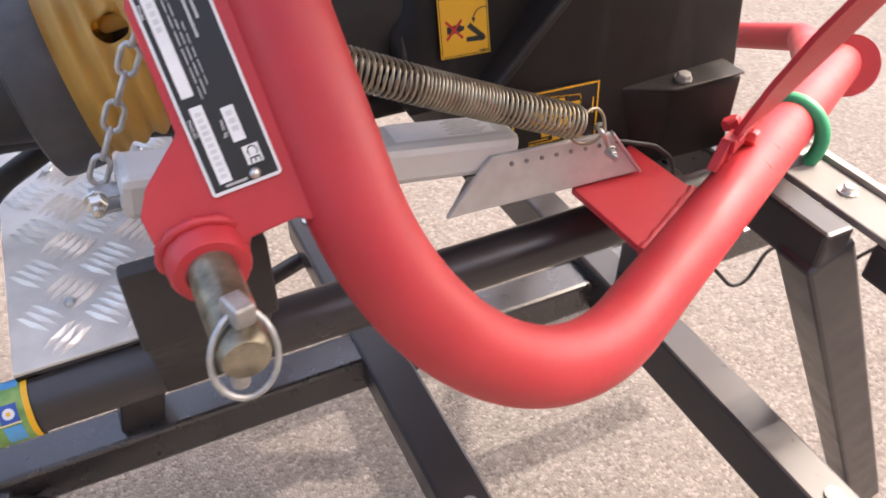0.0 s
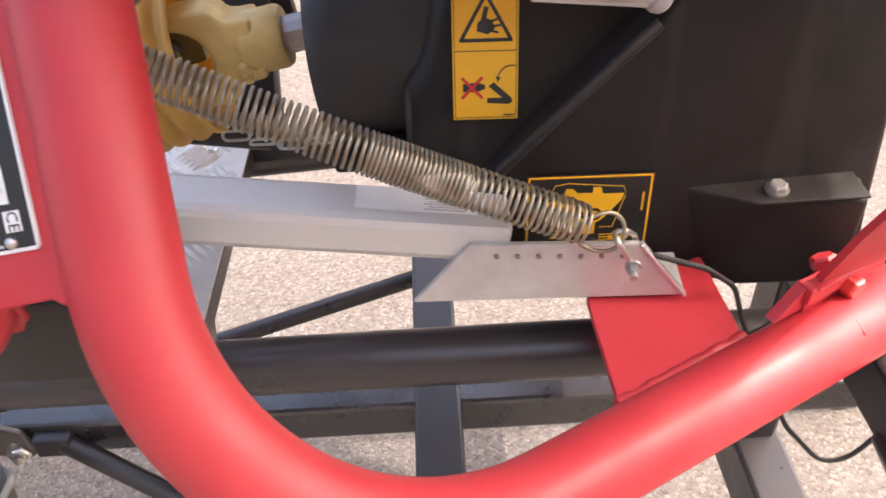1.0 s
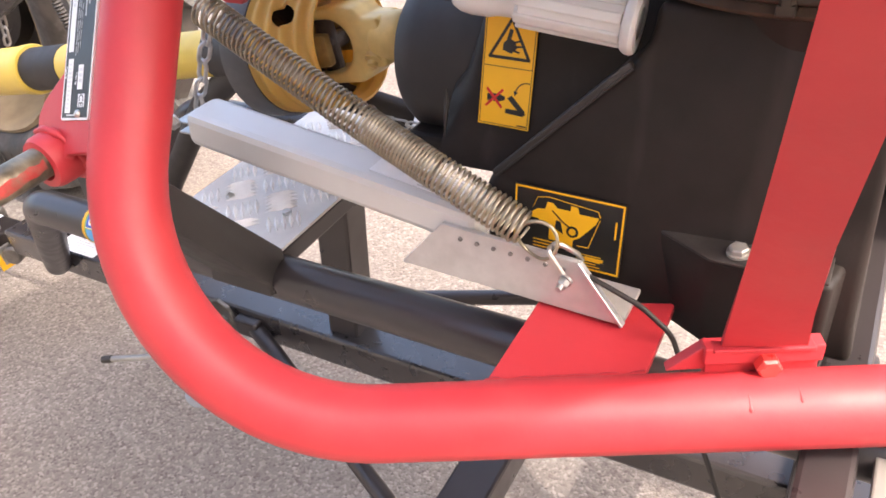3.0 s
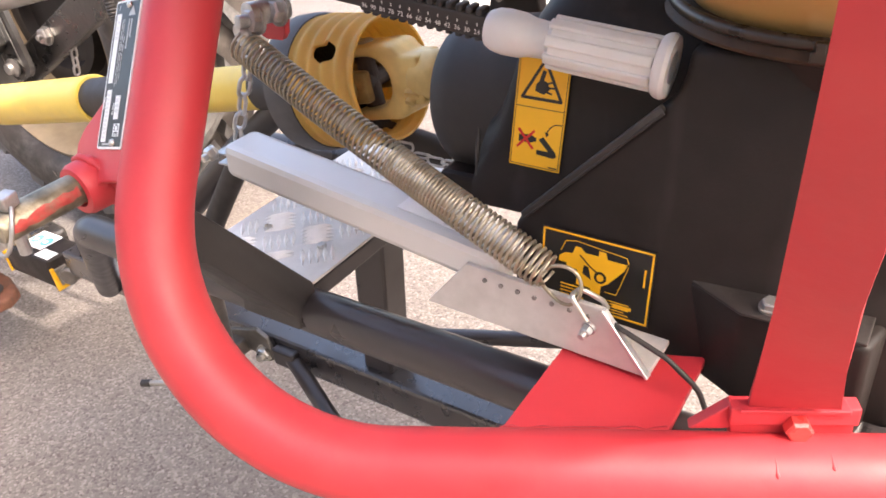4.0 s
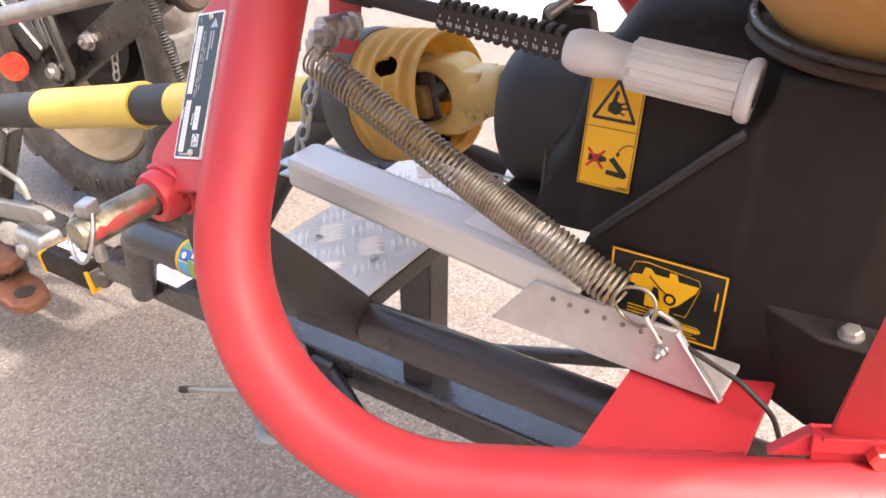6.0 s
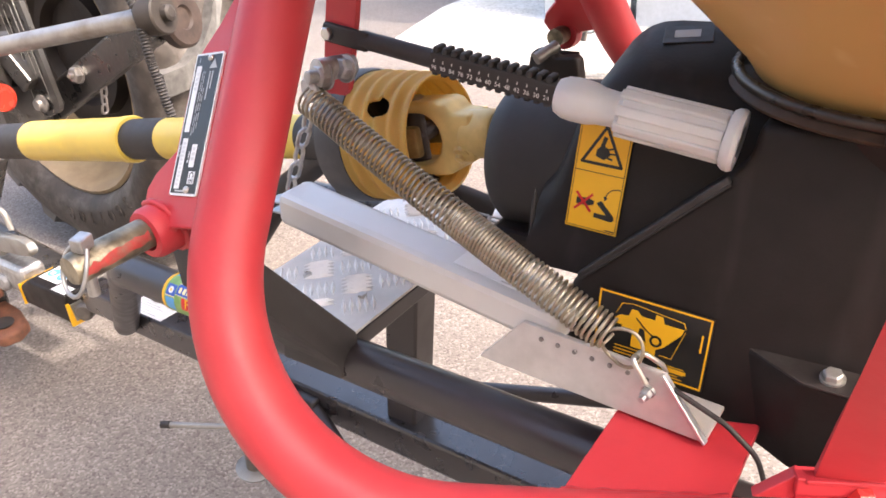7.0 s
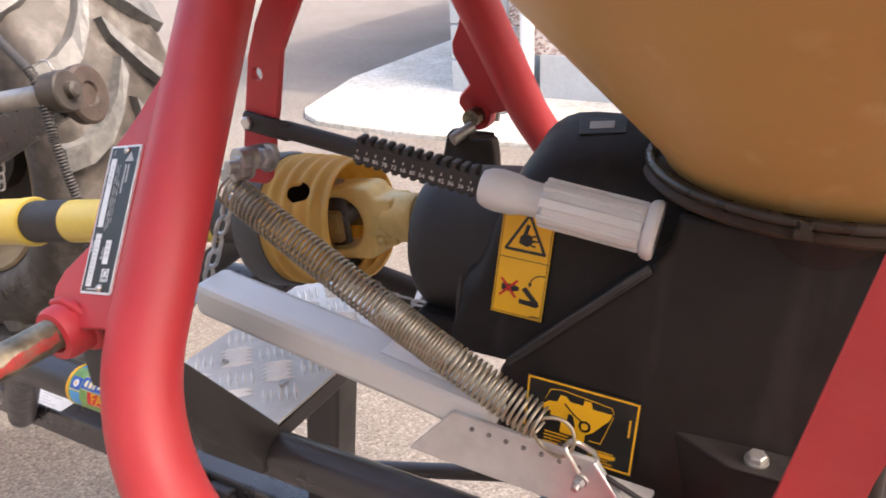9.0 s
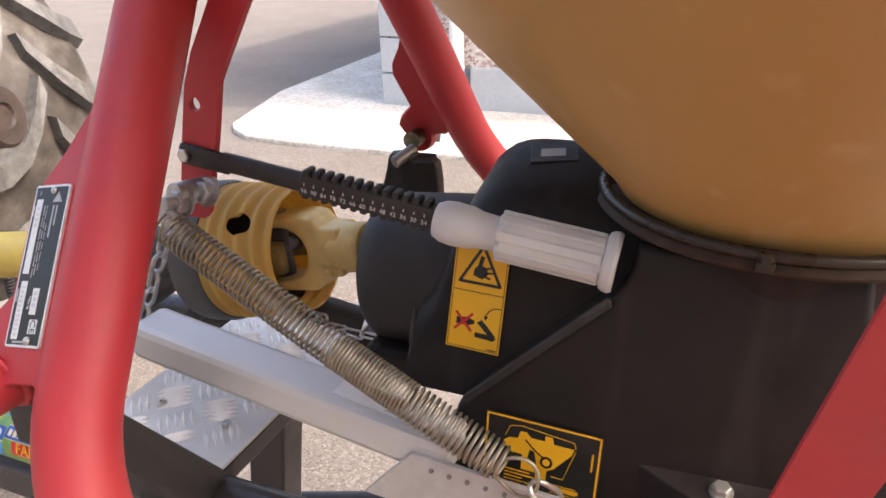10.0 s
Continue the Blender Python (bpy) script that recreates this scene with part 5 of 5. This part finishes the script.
part("body_bolt", hexbolt(B(), (0.232, 0.190, 0.853), (0, -1, 0.2), 0.013, 0.008, 0.010), BLACK_WORN, housing)
# paler strip along the hood corner, standing in for the sheen there
glint_at = [(0.1695, y_front(z) - 0.0006, z) for z in (0.885, 0.900, 0.915, 0.928)]
part("corner_glint", pipe(B(), glint_at, [0.0006, 0.0022, 0.0026, 0.0006], 8), SCUFF_GLINT, housing, "pale scuff and painted sheen on the hood corner", smooth=60)
lbm = plane_of((0.270, 0.338, 1.0538), (1, 0.25, 0.06), (-0.3, 1, 0.30))
part("hood_label", flat(B(), lbm, rect(-0.021, -0.014, 0.021, 0.014), 0, 0.0012, 0.0004), BLACK_WORN, housing, "small dark hood label with pale print")
part("print_bar", flat(B(), lbm, rect(-0.012, -0.006, 0.010, 0.006), 0.0012, 0.0016), STICKER_GREY, housing)
# input bell
lathe(bm := B(), [(0.0, 0.030), (-0.004, 0.040), (-0.006, 0.060), (-0.004, 0.071), (0.004, 0.077), (0.02, 0.079), (0.115, 0.082), (0.13, 0.07)], (0.097, 0.342, 0.914), (1, 0.0, 0.06), 48)
part("input_bell", bm, BLACK_RUBBER, spreader, "soft black rubber shaft guard bell", smooth=40)
bm = B()
box(bm, (0.10, 0.26, 0.838), (0.24, 0.44, 0.862), 0.006)
part("bell_tray", bm, BLACK_PLASTIC, spreader)

# stickers
s0 = Vector((0.204, 0.2322, 0.9030))
tilt = Vector((-0.012, 0.029, 0.1)).normalized()
wm = plane_of(s0 + Vector((0.0, -0.0012, 0.0)), (1, -0.02, -0.03), tilt)
W, H = 0.0495, 0.105
warn = part("warning_sticker", flat(B(), wm, rect(0, 0, W, H), 0, 0.0008), STICKER_YELLOW, spreader, "yellow warning sticker with triangle and crush symbols")
bm = B()
for r in (rect(0.0012, 0.0012, W - 0.0012, 0.0017), rect(0.0012, H - 0.0017, W - 0.0012, H - 0.0012), rect(0.0012, 0.0012, 0.0017, H - 0.0012), rect(W - 0.0017, 0.0012, W - 0.0012, H - 0.0012), rect(0.001, 0.0518, W - 0.001, 0.0524)):
    flat(bm, wm, r, 0.0008, 0.0011)
part("border_line", bm, STICKER_BLACK, warn)
bm = B()
tri_o = [(0.0065, 0.0600), (0.0440, 0.0600), (0.0253, 0.0930)]
for a, b in ((0, 1), (1, 2), (2, 0)):
    stroke(bm, wm, [tri_o[a], tri_o[b]], 0.0027, 0.0008, 0.0011)
part("triangle", bm, STICKER_BLACK, warn)
bm = B()
flat(bm, wm, [(0.0185, 0.0665), (0.0270, 0.0640), (0.0320, 0.0690), (0.0295, 0.0745), (0.0235, 0.0765), (0.0190, 0.0725)], 0.0008, 0.0012)
flat(bm, wm, [(0.0215, 0.0745), (0.0250, 0.0735), (0.0275, 0.0835), (0.0240, 0.0845)], 0.0008, 0.0012)
stroke(bm, wm, [(0.028, 0.073), (0.035, 0.0755)], 0.0016, 0.0008, 0.0012)
stroke(bm, wm, [(0.028, 0.070), (0.036, 0.0705)], 0.0016, 0.0008, 0.0012)
stroke(bm, wm, [(0.027, 0.067), (0.034, 0.0655)], 0.0016, 0.0008, 0.0012)
part("crush_symbol", bm, STICKER_BLACK, warn)
bm = B()
flat(bm, wm, [(0.0075, 0.0215), (0.0185, 0.0215), (0.0245, 0.0235), (0.0245, 0.0265), (0.0185, 0.0285), (0.0075, 0.0275)], 0.0008, 0.0012)
flat(bm, wm, [(0.0270, 0.0255), (0.0310, 0.0285), (0.0450, 0.0160), (0.0420, 0.0125)], 0.0008, 0.0012)
flat(bm, wm, [(0.0260, 0.0165), (0.0260, 0.0125), (0.0430, 0.0115), (0.0460, 0.0140), (0.0420, 0.0165)], 0.0008, 0.0012)
arc = [(0.0450 - 0.011 * math.sin(t), 0.0300 + 0.011 * math.cos(t)) for t in [radians(a) for a in range(-10, 95, 15)]]
stroke(bm, wm, arc, 0.0009, 0.0008, 0.0012)
flat(bm, wm, [(0.0325, 0.0330), (0.0365, 0.0318), (0.0338, 0.0285)], 0.0008, 0.0012)
flat(bm, wm, rect(W - 0.011, 0.0025, W - 0.0025, 0.0036), 0.0008, 0.0011)
part("lever_symbol", bm, STICKER_BLACK, warn)
bm = B()
stroke(bm, wm, [(0.0070, 0.0170), (0.0220, 0.0320)], 0.0022, 0.0012, 0.0016)
stroke(bm, wm, [(0.0070, 0.0320), (0.0220, 0.0170)], 0.0022, 0.0012, 0.0016)
part("red_cross", bm, STICKER_RED, warn)

om = plane_of((0.2539, 0.1826, 0.8040), (0.0993, 0.0014, -0.0045), (0.0027, 0.0088, 0.0637))
OW, OH = 0.0992, 0.0690
info = part("calibration_sticker", flat(B(), om, rect(0, 0, OW, OH), 0, 0.0008), STICKER_BLACK, spreader, "black sticker with yellow border and spreader diagram")
bm = B()
for r in (rect(0.001, 0.001, OW - 0.001, 0.0026), rect(0.001, OH - 0.0026, OW - 0.001, OH - 0.001), rect(0.001, 0.001, 0.0026, OH - 0.001), rect(OW - 0.0026, 0.001, OW - 0.001, OH - 0.001)):
    flat(bm, om, r, 0.0008, 0.0011)
part("border_line", bm, STICKER_YELLOW, info)
bm = B()
flat(bm, om, [(0.017, 0.040), (0.024, 0.040), (0.024, 0.036), (0.034, 0.036), (0.034, 0.022), (0.047, 0.022), (0.047, 0.016), (0.056, 0.016), (0.056, 0.026), (0.062, 0.030), (0.075, 0.046), (0.077, 0.052), (0.060, 0.052), (0.058, 0.058), (0.052, 0.058), (0.052, 0.053), (0.040, 0.053), (0.036, 0.057), (0.031, 0.057), (0.029, 0.050), (0.022, 0.049), (0.017, 0.045)], 0.0008, 0.0011)
part("machine_diagram", bm, STICKER_YELLOW, info)
bm = B()
flat(bm, om, [(0.039, 0.034), (0.047, 0.030), (0.044, 0.041), (0.040, 0.042)], 0.0011, 0.0014)
flat(bm, om, disc(14, 0.0055, 0.055, 0.034), 0.0011, 0.0014)
stroke(bm, om, [(0.036, 0.050), (0.045, 0.042), (0.055, 0.036)], 0.0012, 0.0011, 0.0014)
part("diagram_line", bm, STICKER_BLACK, info)
bm = B()
flat(bm, om, disc(14, 0.0032, 0.055, 0.034), 0.0014, 0.0017)
stroke(bm, om, [(0.018, 0.050), (0.022, 0.060), (0.032, 0.062), (0.076, 0.058), (0.078, 0.053)], 0.0006, 0.0008, 0.0011)
stroke(bm, om, [(0.078, 0.050), (0.070, 0.022), (0.060, 0.022)], 0.0006, 0.0008, 0.0011)
part("diagram_outline", bm, STICKER_YELLOW, info)
for k in range(5):
    part("print_bar", flat(B(), om, rect(0.020, 0.0060 + k * 0.0032, 0.048 - 0.006 * (k % 3), 0.0070 + k * 0.0032), 0.0008, 0.0010), STICKER_YELLOW, info)
    part("print_bar", flat(B(), om, rect(0.060, 0.0045 + k * 0.0025, 0.082 - 0.004 * (k % 2), 0.0053 + k * 0.0025), 0.0008, 0.0010), STICKER_YELLOW, info)
for r in (rect(0.068, 0.0105, 0.084, 0.0135), rect(0.0915, 0.036, 0.0930, 0.052)):
    part("print_bar", flat(B(), om, r, 0.0008, 0.0011), STICKER_YELLOW, info)

# hopper and its clamp ring
HC = Vector((0.465, 0.337, 0.0))
def hop(r, z):
    return (z, r)
outer = [hop(0.128, 1.036), hop(0.1345, 1.044), hop(0.138, 1.050), hop(0.144, 1.058), hop(0.270, 1.185), hop(0.395, 1.310), hop(0.490, 1.405), hop(0.520, 1.440), hop(0.532, 1.48), hop(0.545, 1.675), hop(0.562, 1.685), hop(0.562, 1.700), hop(0.537, 1.700)]
inner = [hop(0.527, 1.48), hop(0.485, 1.412), hop(0.20, 1.125), hop(0.12, 1.052), hop(0.0, 1.048)]
lathe(bm := B(), outer + inner, HC, (0, 0, 1), 96)
part("hopper", bm, HOPPER, spreader, "tan polyethylene hopper with light scuffs", smooth=40)
ringp = [HC + Vector((math.cos(a) * 0.1465, math.sin(a) * 0.1465, 1.0435)) for a in [2 * math.pi * k / 64 for k in range(64)]]
clamp = part("clamp_ring", pipe(B(), ringp, 0.0046, 12, closed=True), RING_STEEL, spreader, "glossy dark steel hopper clamp ring", smooth=60)
lathe(bm := B(), [(0.96, 0.118), (1.022, 0.126), (1.0290, 0.130)], HC, (0, 0, 1), 96)
part("hopper_neck", bm, BLACK_PLASTIC, spreader, smooth=35)
lathe(bm := B(), [(1.0285, 0.128), (1.0310, 0.150), (1.0325, 0.152), (1.0345, 0.1525), (1.0385, 0.1495), (1.0415, 0.145), (1.044, 0.12)], HC, (0, 0, 1), 96)
part("clamp_flange", bm, BROWN_STEEL, spreader, "brown-stained black steel flange under the hopper", smooth=35)
for a in (-94, 20, 150):
    d = Vector((math.cos(radians(a)), math.sin(radians(a)), 0))
    bm = B()
    box(bm, (-0.006, -0.005, -0.004), (0.006, 0.005, 0.004), 0.0015, plane_of(HC + d * 0.151 + Vector((0, 0, 1.038)), d.cross(Vector((0, 0, 1))), d))
    hexbolt(bm, HC + d * 0.152 + Vector((0, 0, 1.041)), (0, 0, 1), 0.009, 0.006)
    part("clamp_lug", bm, RING_STEEL, clamp)

# strap that holds the hopper up, and its bracket on the tube
left = [(0.455, 0.100, 0.828), (0.462, 0.082, 0.885), (0.4695, 0.060, 0.942), (0.4815, 0.012, 1.04), (0.4935, -0.038, 1.14), (0.520, -0.135, 1.335)]
right = [(0.508, 0.112, 0.838), (0.5085, 0.085, 0.888), (0.512, 0.047, 0.962), (0.522, 0.000, 1.058), (0.537, -0.055, 1.165), (0.570, -0.150, 1.36)]
bm = B()
rows_ = []
for l, r in zip(left, right):
    l, r = Vector(l), Vector(r)
    n = (r - l).cross(Vector((0.1, -0.4, 0.9))).normalized() * 0.006
    rows_.append([bm.verts.new(l), bm.verts.new(r), bm.verts.new(r - n), bm.verts.new(l - n)])
for p, q in zip(rows_, rows_[1:]):
    for i in range(4):
        j = (i + 1) % 4
        bm.faces.new((p[i], p[j], q[j], q[i]))
bm.faces.new(rows_[0])
bm.faces.new(rows_[-1][::-1])
es = [e for e in bm.edges if abs(e.calc_face_angle(0)) > 0.8]
bmesh.ops.bevel(bm, geom=es, offset=0.0015, segments=2, affect='EDGES')
part("support_strap", bm, RED, spreader, "red painted flat steel strap", smooth=30)
clip = part("tube_bracket", beam(B(), (0.443, 0.0975, 0.8215), (0.516, 0.1355, 0.8195), 0.013, 0.015, 0.0012), RED, spreader)
part("bracket_gusset", prism(B(), [(0.421, 0.084, 0.806), (0.446, 0.097, 0.829), (0.449, 0.0985, 0.806)], (-0.004, 0.009, 0), 0.001), RED, clip)
part("bracket_web", prism(B(), [(0.446, 0.0955, 0.792), (0.446, 0.0955, 0.8155), (0.516, 0.1320, 0.8135), (0.516, 0.1320, 0.790)], (-0.004, 0.008, 0), 0.001), RED, clip)
part("bracket_lip", prism(B(), [(0.452, 0.0925, 0.8262), (0.514, 0.1245, 0.8242), (0.514, 0.1245, 0.8275), (0.452, 0.0925, 0.8292)], (-0.006, 0.011, 0), 0.0008), RED, clip)
for al, q, ln in ((0.4735, (0.282, -0.497, 0.821), 0.007), (0.5085, (0.213, -0.360, 0.908), 0.006)):
    q = Vector(q).normalized()
    o = CORNER + BACKDIR * al + q * (TUBE_R - 0.0008)
    dn = (BACKDIR.cross(q) if BACKDIR.cross(q).z < 0 else -BACKDIR.cross(q)).normalized()
    part("paint_run", pipe(B(), [o - dn * ln, o - dn * ln * 0.4, o + dn * ln * 0.2, o + dn * ln * 0.6, o + dn * (ln * 0.6 + 0.0018)], [0.0003, 0.0009, 0.0012, 0.0015, 0.0004], 10), RED, tube_near, smooth=60)
side_n = Vector((0.46, -0.886, 0.0))
part("bracket_nut", hexbolt(B(), Vector((0.484, 0.1125, 0.8140)), side_n, 0.016, 0.010), RED_BRIGHT, clip)
part("bracket_bolt", hexbolt(B(), Vector((0.467, 0.118, 0.826)), (-0.3, 0.5, 0.9), 0.017, 0.010), RED, clip)
# green ring slipped over the tube
gc = CORNER + BACKDIR * 0.605
gm = frame_of(BACKDIR)
gr = [gc + (gm.col[1] * math.cos(a) + gm.col[2] * math.sin(a)) * 0.0390 - Vector((0, 0, 0.011)) + BACKDIR * 0.006 * math.sin(a) for a in [2 * math.pi * k / 40 for k in range(40)]]
part("rubber_ring", pipe(B(), gr, 0.0085, 14, closed=True), GREEN_ROPE, spreader, "green plastic hose ring round the tube", smooth=60)
part("cable", pipe(B(), cable, 0.0022, 10), BLACK_RUBBER, spreader, "thin black cable", smooth=60)
# bolted clip over the far pin
part("clip_bolt", pipe(B(), [(-0.0434, 0.632, 0.9265), (-0.0405, 0.637, 0.9285), (-0.0255, 0.663, 0.9395)], 0.0088, 18), JACK_STEEL, spreader, smooth=40)

# ---- drive shaft ----
PA = Vector((-0.12, 0.345, 0.900))
PD = Vector((1.0, 0.012, 0.158)).normalized()
shaft = thing("drive_shaft", (-0.5, 0.34, 0.80), "yellow and black guarded tractor drive shaft", "drive shaft")
def px_(x):
    return (x + 0.12) / PD.x
for nm_, mat, x0, x1, prof in (
    ("outer_sleeve", BLACK_RUBBER, -1.75, -0.932, [(0, 0.032), (1, 0.034)]),
    ("guard_tube", YELLOW_TUBE, -0.934, -0.617, [(0, 0.034), (0.004, 0.0365), (0.93, 0.0365), (0.935, 0.038), (0.985, 0.0385), (1, 0.037)]),
    ("guard_band", BLACK_RUBBER, -0.619, -0.526, [(0, 0.0325), (1, 0.0325)]),
    ("guard_tube", YELLOW_TUBE, -0.529, -0.220, [(0, 0.0315), (0.01, 0.032), (1, 0.0290)]),
    ("guard_sleeve", BLACK_RUBBER, -0.225, -0.140, [(0, 0.031), (0.2, 0.0315), (0.6, 0.036), (1, 0.045)])):
    s0_, s1_ = px_(x0), px_(x1)
    lathe(bm := B(), [(s0_, 0.0)] + [(s0_ + (s1_ - s0_) * a, r) for a, r in prof] + [(s1_, 0.0)], PA, PD, 40)
    part(nm_, bm, mat, shaft, smooth=35)
lathe(bm := B(), [(-0.020, 0.040), (-0.022, 0.070), (-0.018, 0.0795), (-0.010, 0.0815), (0.014, 0.0815), (0.020, 0.079), (0.020, 0.060)], PA, PD, 56)
part("guard_ring", bm, DARK_GREY_PLASTIC, shaft, "dark grey plastic guard ring", smooth=35)
def cone_r(s):
    return 0.0770 - 0.0085 * s + 0.0030 * math.cos(s * 2 * math.pi * 5.0) * (1 if s < 0.93 else 0.6)
cprof = [(0.016 + 0.094 * k / 80, cone_r(k / 80)) for k in range(81)]
cprof += [(0.112, cone_r(1) - 0.001), (0.111, cone_r(1) - 0.0035)] + [(0.016 + 0.094 * (1 - k / 50), cone_r(1 - k / 50) - 0.0034) for k in range(2, 48)]
lathe(bm := B(), cprof, PA, PD, 220)
# round opening in the guard
hole = Vector((-0.058, 0.303, 0.952))
hx = (hole - PA).dot(PD)
hdir = (hole - PA - PD * hx).normalized()
dead = []
for f in bm.faces:
    q = f.calc_center_median() - PA
    a = q.dot(PD)
    around = (q - PD * a).normalized().angle(hdir) * 0.075
    if ((a - hx) / 0.0140) ** 2 + (around / 0.0135) ** 2 < 1:
        dead.append(f)
bmesh.ops.delete(bm, geom=dead, context='FACES')
htan = PD.cross(hdir)
for v in bm.verts:
    q = v.co - PA
    a = q.dot(PD)
    rv = q - PD * a
    ang = math.atan2(rv.dot(htan), rv.dot(hdir))
    e = math.hypot((a - hx) / 0.0140, ang * 0.075 / 0.0135)
    if v.is_boundary and 0.3 < e < 1.7:
        ang /= e
        v.co = PA + PD * (hx + (a - hx) / e) + (hdir * math.cos(ang) + htan * math.sin(ang)) * rv.length
part("guard_cone", bm, YELLOW_PLASTIC, shaft, "ribbed yellow plastic guard cone with an opening", smooth=50)
YC = PA + PD * 0.112
ym = frame_of(PD)
yu = (ym.col[1] * math.cos(radians(86)) + ym.col[2] * math.sin(radians(86)))
yv = PD.cross(yu)
lathe(bm := B(), [(0.066, 0.0), (0.066, 0.024), (0.072, 0.0275), (0.102, 0.0275), (0.106, 0.025), (0.106, 0.0)], YC - PD * 0.03, PD, 36)
yoke = part("yoke", bm, YOKE, shaft, "yellow passivated steel joint yoke", smooth=35)
c = YC - PD * 0.03
pts = [(-0.022, 0.040), (-0.022, 0.028), (0.020, 0.024), (0.046, 0.004), (0.062, 0.004), (0.062, 0.022), (0.048, 0.030), (0.030, 0.040), (0.0, 0.043)]
fork = [(-0.020, 0.0300)] + [(0.012 + 0.030 * math.cos(t), 0.0300 * math.sin(t)) for t in [math.pi / 2 - math.pi * k / 14 for k in range(15)]] + [(-0.020, -0.0300)]
fork += [(-0.024, -0.037), (-0.018, -0.0425), (0.044, -0.0425), (0.054, -0.039), (0.060, -0.030), (0.066, -0.0275), (0.084, -0.0265), (0.084, 0.0265), (0.066, 0.0275), (0.060, 0.030), (0.054, 0.039), (0.044, 0.0425), (-0.018, 0.0425), (-0.024, 0.037)]
part("yoke_fork", prism(B(), [c + PD * a + yu * b - yv * 0.023 for a, b in fork], yv * 0.046, 0.004, 3), YOKE, yoke, smooth=40)
lathe(bm := B(), [(0, 0.0), (0, 0.015), (0.004, 0.0155), (0.006, 0.013), (0.006, 0)], c + PD * -0.006 - yv * (0.040 if yv.y > 0 else -0.040), -yv if yv.y > 0 else yv, 24)
part("bearing_cap", bm, YOKE_DARK, yoke, smooth=35)
for sgn in (1, -1):
    lathe(bm := B(), [(0, 0.0), (0, 0.014), (0.003, 0.0145), (0.005, 0.012), (0.005, 0)], c + PD * -0.006 + yu * (0.0405 * sgn), yu * sgn, 20)
    part("bearing_cap", bm, STEEL_ROD, yoke, smooth=35)
    bm = B()
    prism(bm, [c + PD * -a + yv * (b * sgn) - yu * 0.018 for a, b in pts], yu * 0.036, 0.004, 2)
    part("inner_yoke_arm", bm, YOKE_DARK, yoke, smooth=40)
bm = B()
c = YC - PD * 0.036
pipe(bm, [c - yu * 0.040, c + yu * 0.040], 0.011, 16)
pipe(bm, [c - yv * 0.036, c + yv * 0.036], 0.011, 16)
part("joint_cross", bm, RUST, yoke, "greasy brown universal joint cross")
lathe(bm := B(), [(0, 0.0), (0, 0.011), (0.006, 0.011), (0.008, 0.006), (0.013, 0.006), (0.014, 0.0)], YC + PD * 0.040 - Vector((0, 0.018, 0.014)), (0, -0.8, -0.6), 16)
part("lock_pin", bm, YOKE, yoke, smooth=35)
lathe(bm := B(), [(0.05, 0.0), (0.05, 0.0165), (0.13, 0.0165), (0.13, 0)], YC, PD, 12)
part("spline_shaft", bm, STEEL_ROD, shaft)
for k in range(5):
    p = Vector((0.005, 0.33, 0.842)).lerp(Vector((0.11, 0.30, 0.855)), k / 4) - Vector((0, 0, 0.010 * math.sin(math.pi * k / 4)))
    part("guard_chain", link(B(), p, (1, -0.2, 0.1), (0, 1, 0) if k % 2 else (0, 0.2, 1), 0.030, 0.012, 0.0015), ZINC_DULL, shaft, smooth=60)
# hoses hanging under the drive shaft
hs = rounded([(-0.62, 0.40, 0.44), (-0.42, 0.37, 0.66), (-0.285, 0.345, 0.80), (-0.19, 0.34, 0.868), (-0.08, 0.36, 0.845), (0.02, 0.40, 0.80)], 0.06, 8)
solo("hydraulic_hose", pipe(B(), hs, 0.018, 16), BLACK_RUBBER, "thick black rubber hydraulic hose under the drive shaft", "hose", smooth=40)
hs = rounded([(-0.34, 0.45, 0.52), (-0.27, 0.40, 0.66), (-0.245, 0.37, 0.73), (-0.20, 0.36, 0.80), (-0.12, 0.40, 0.82)], 0.05, 8)
solo("hydraulic_hose", pipe(B(), hs, 0.011, 16), BLACK_RUBBER, "thin black rubber hydraulic hose under the drive shaft", "hose", smooth=40)
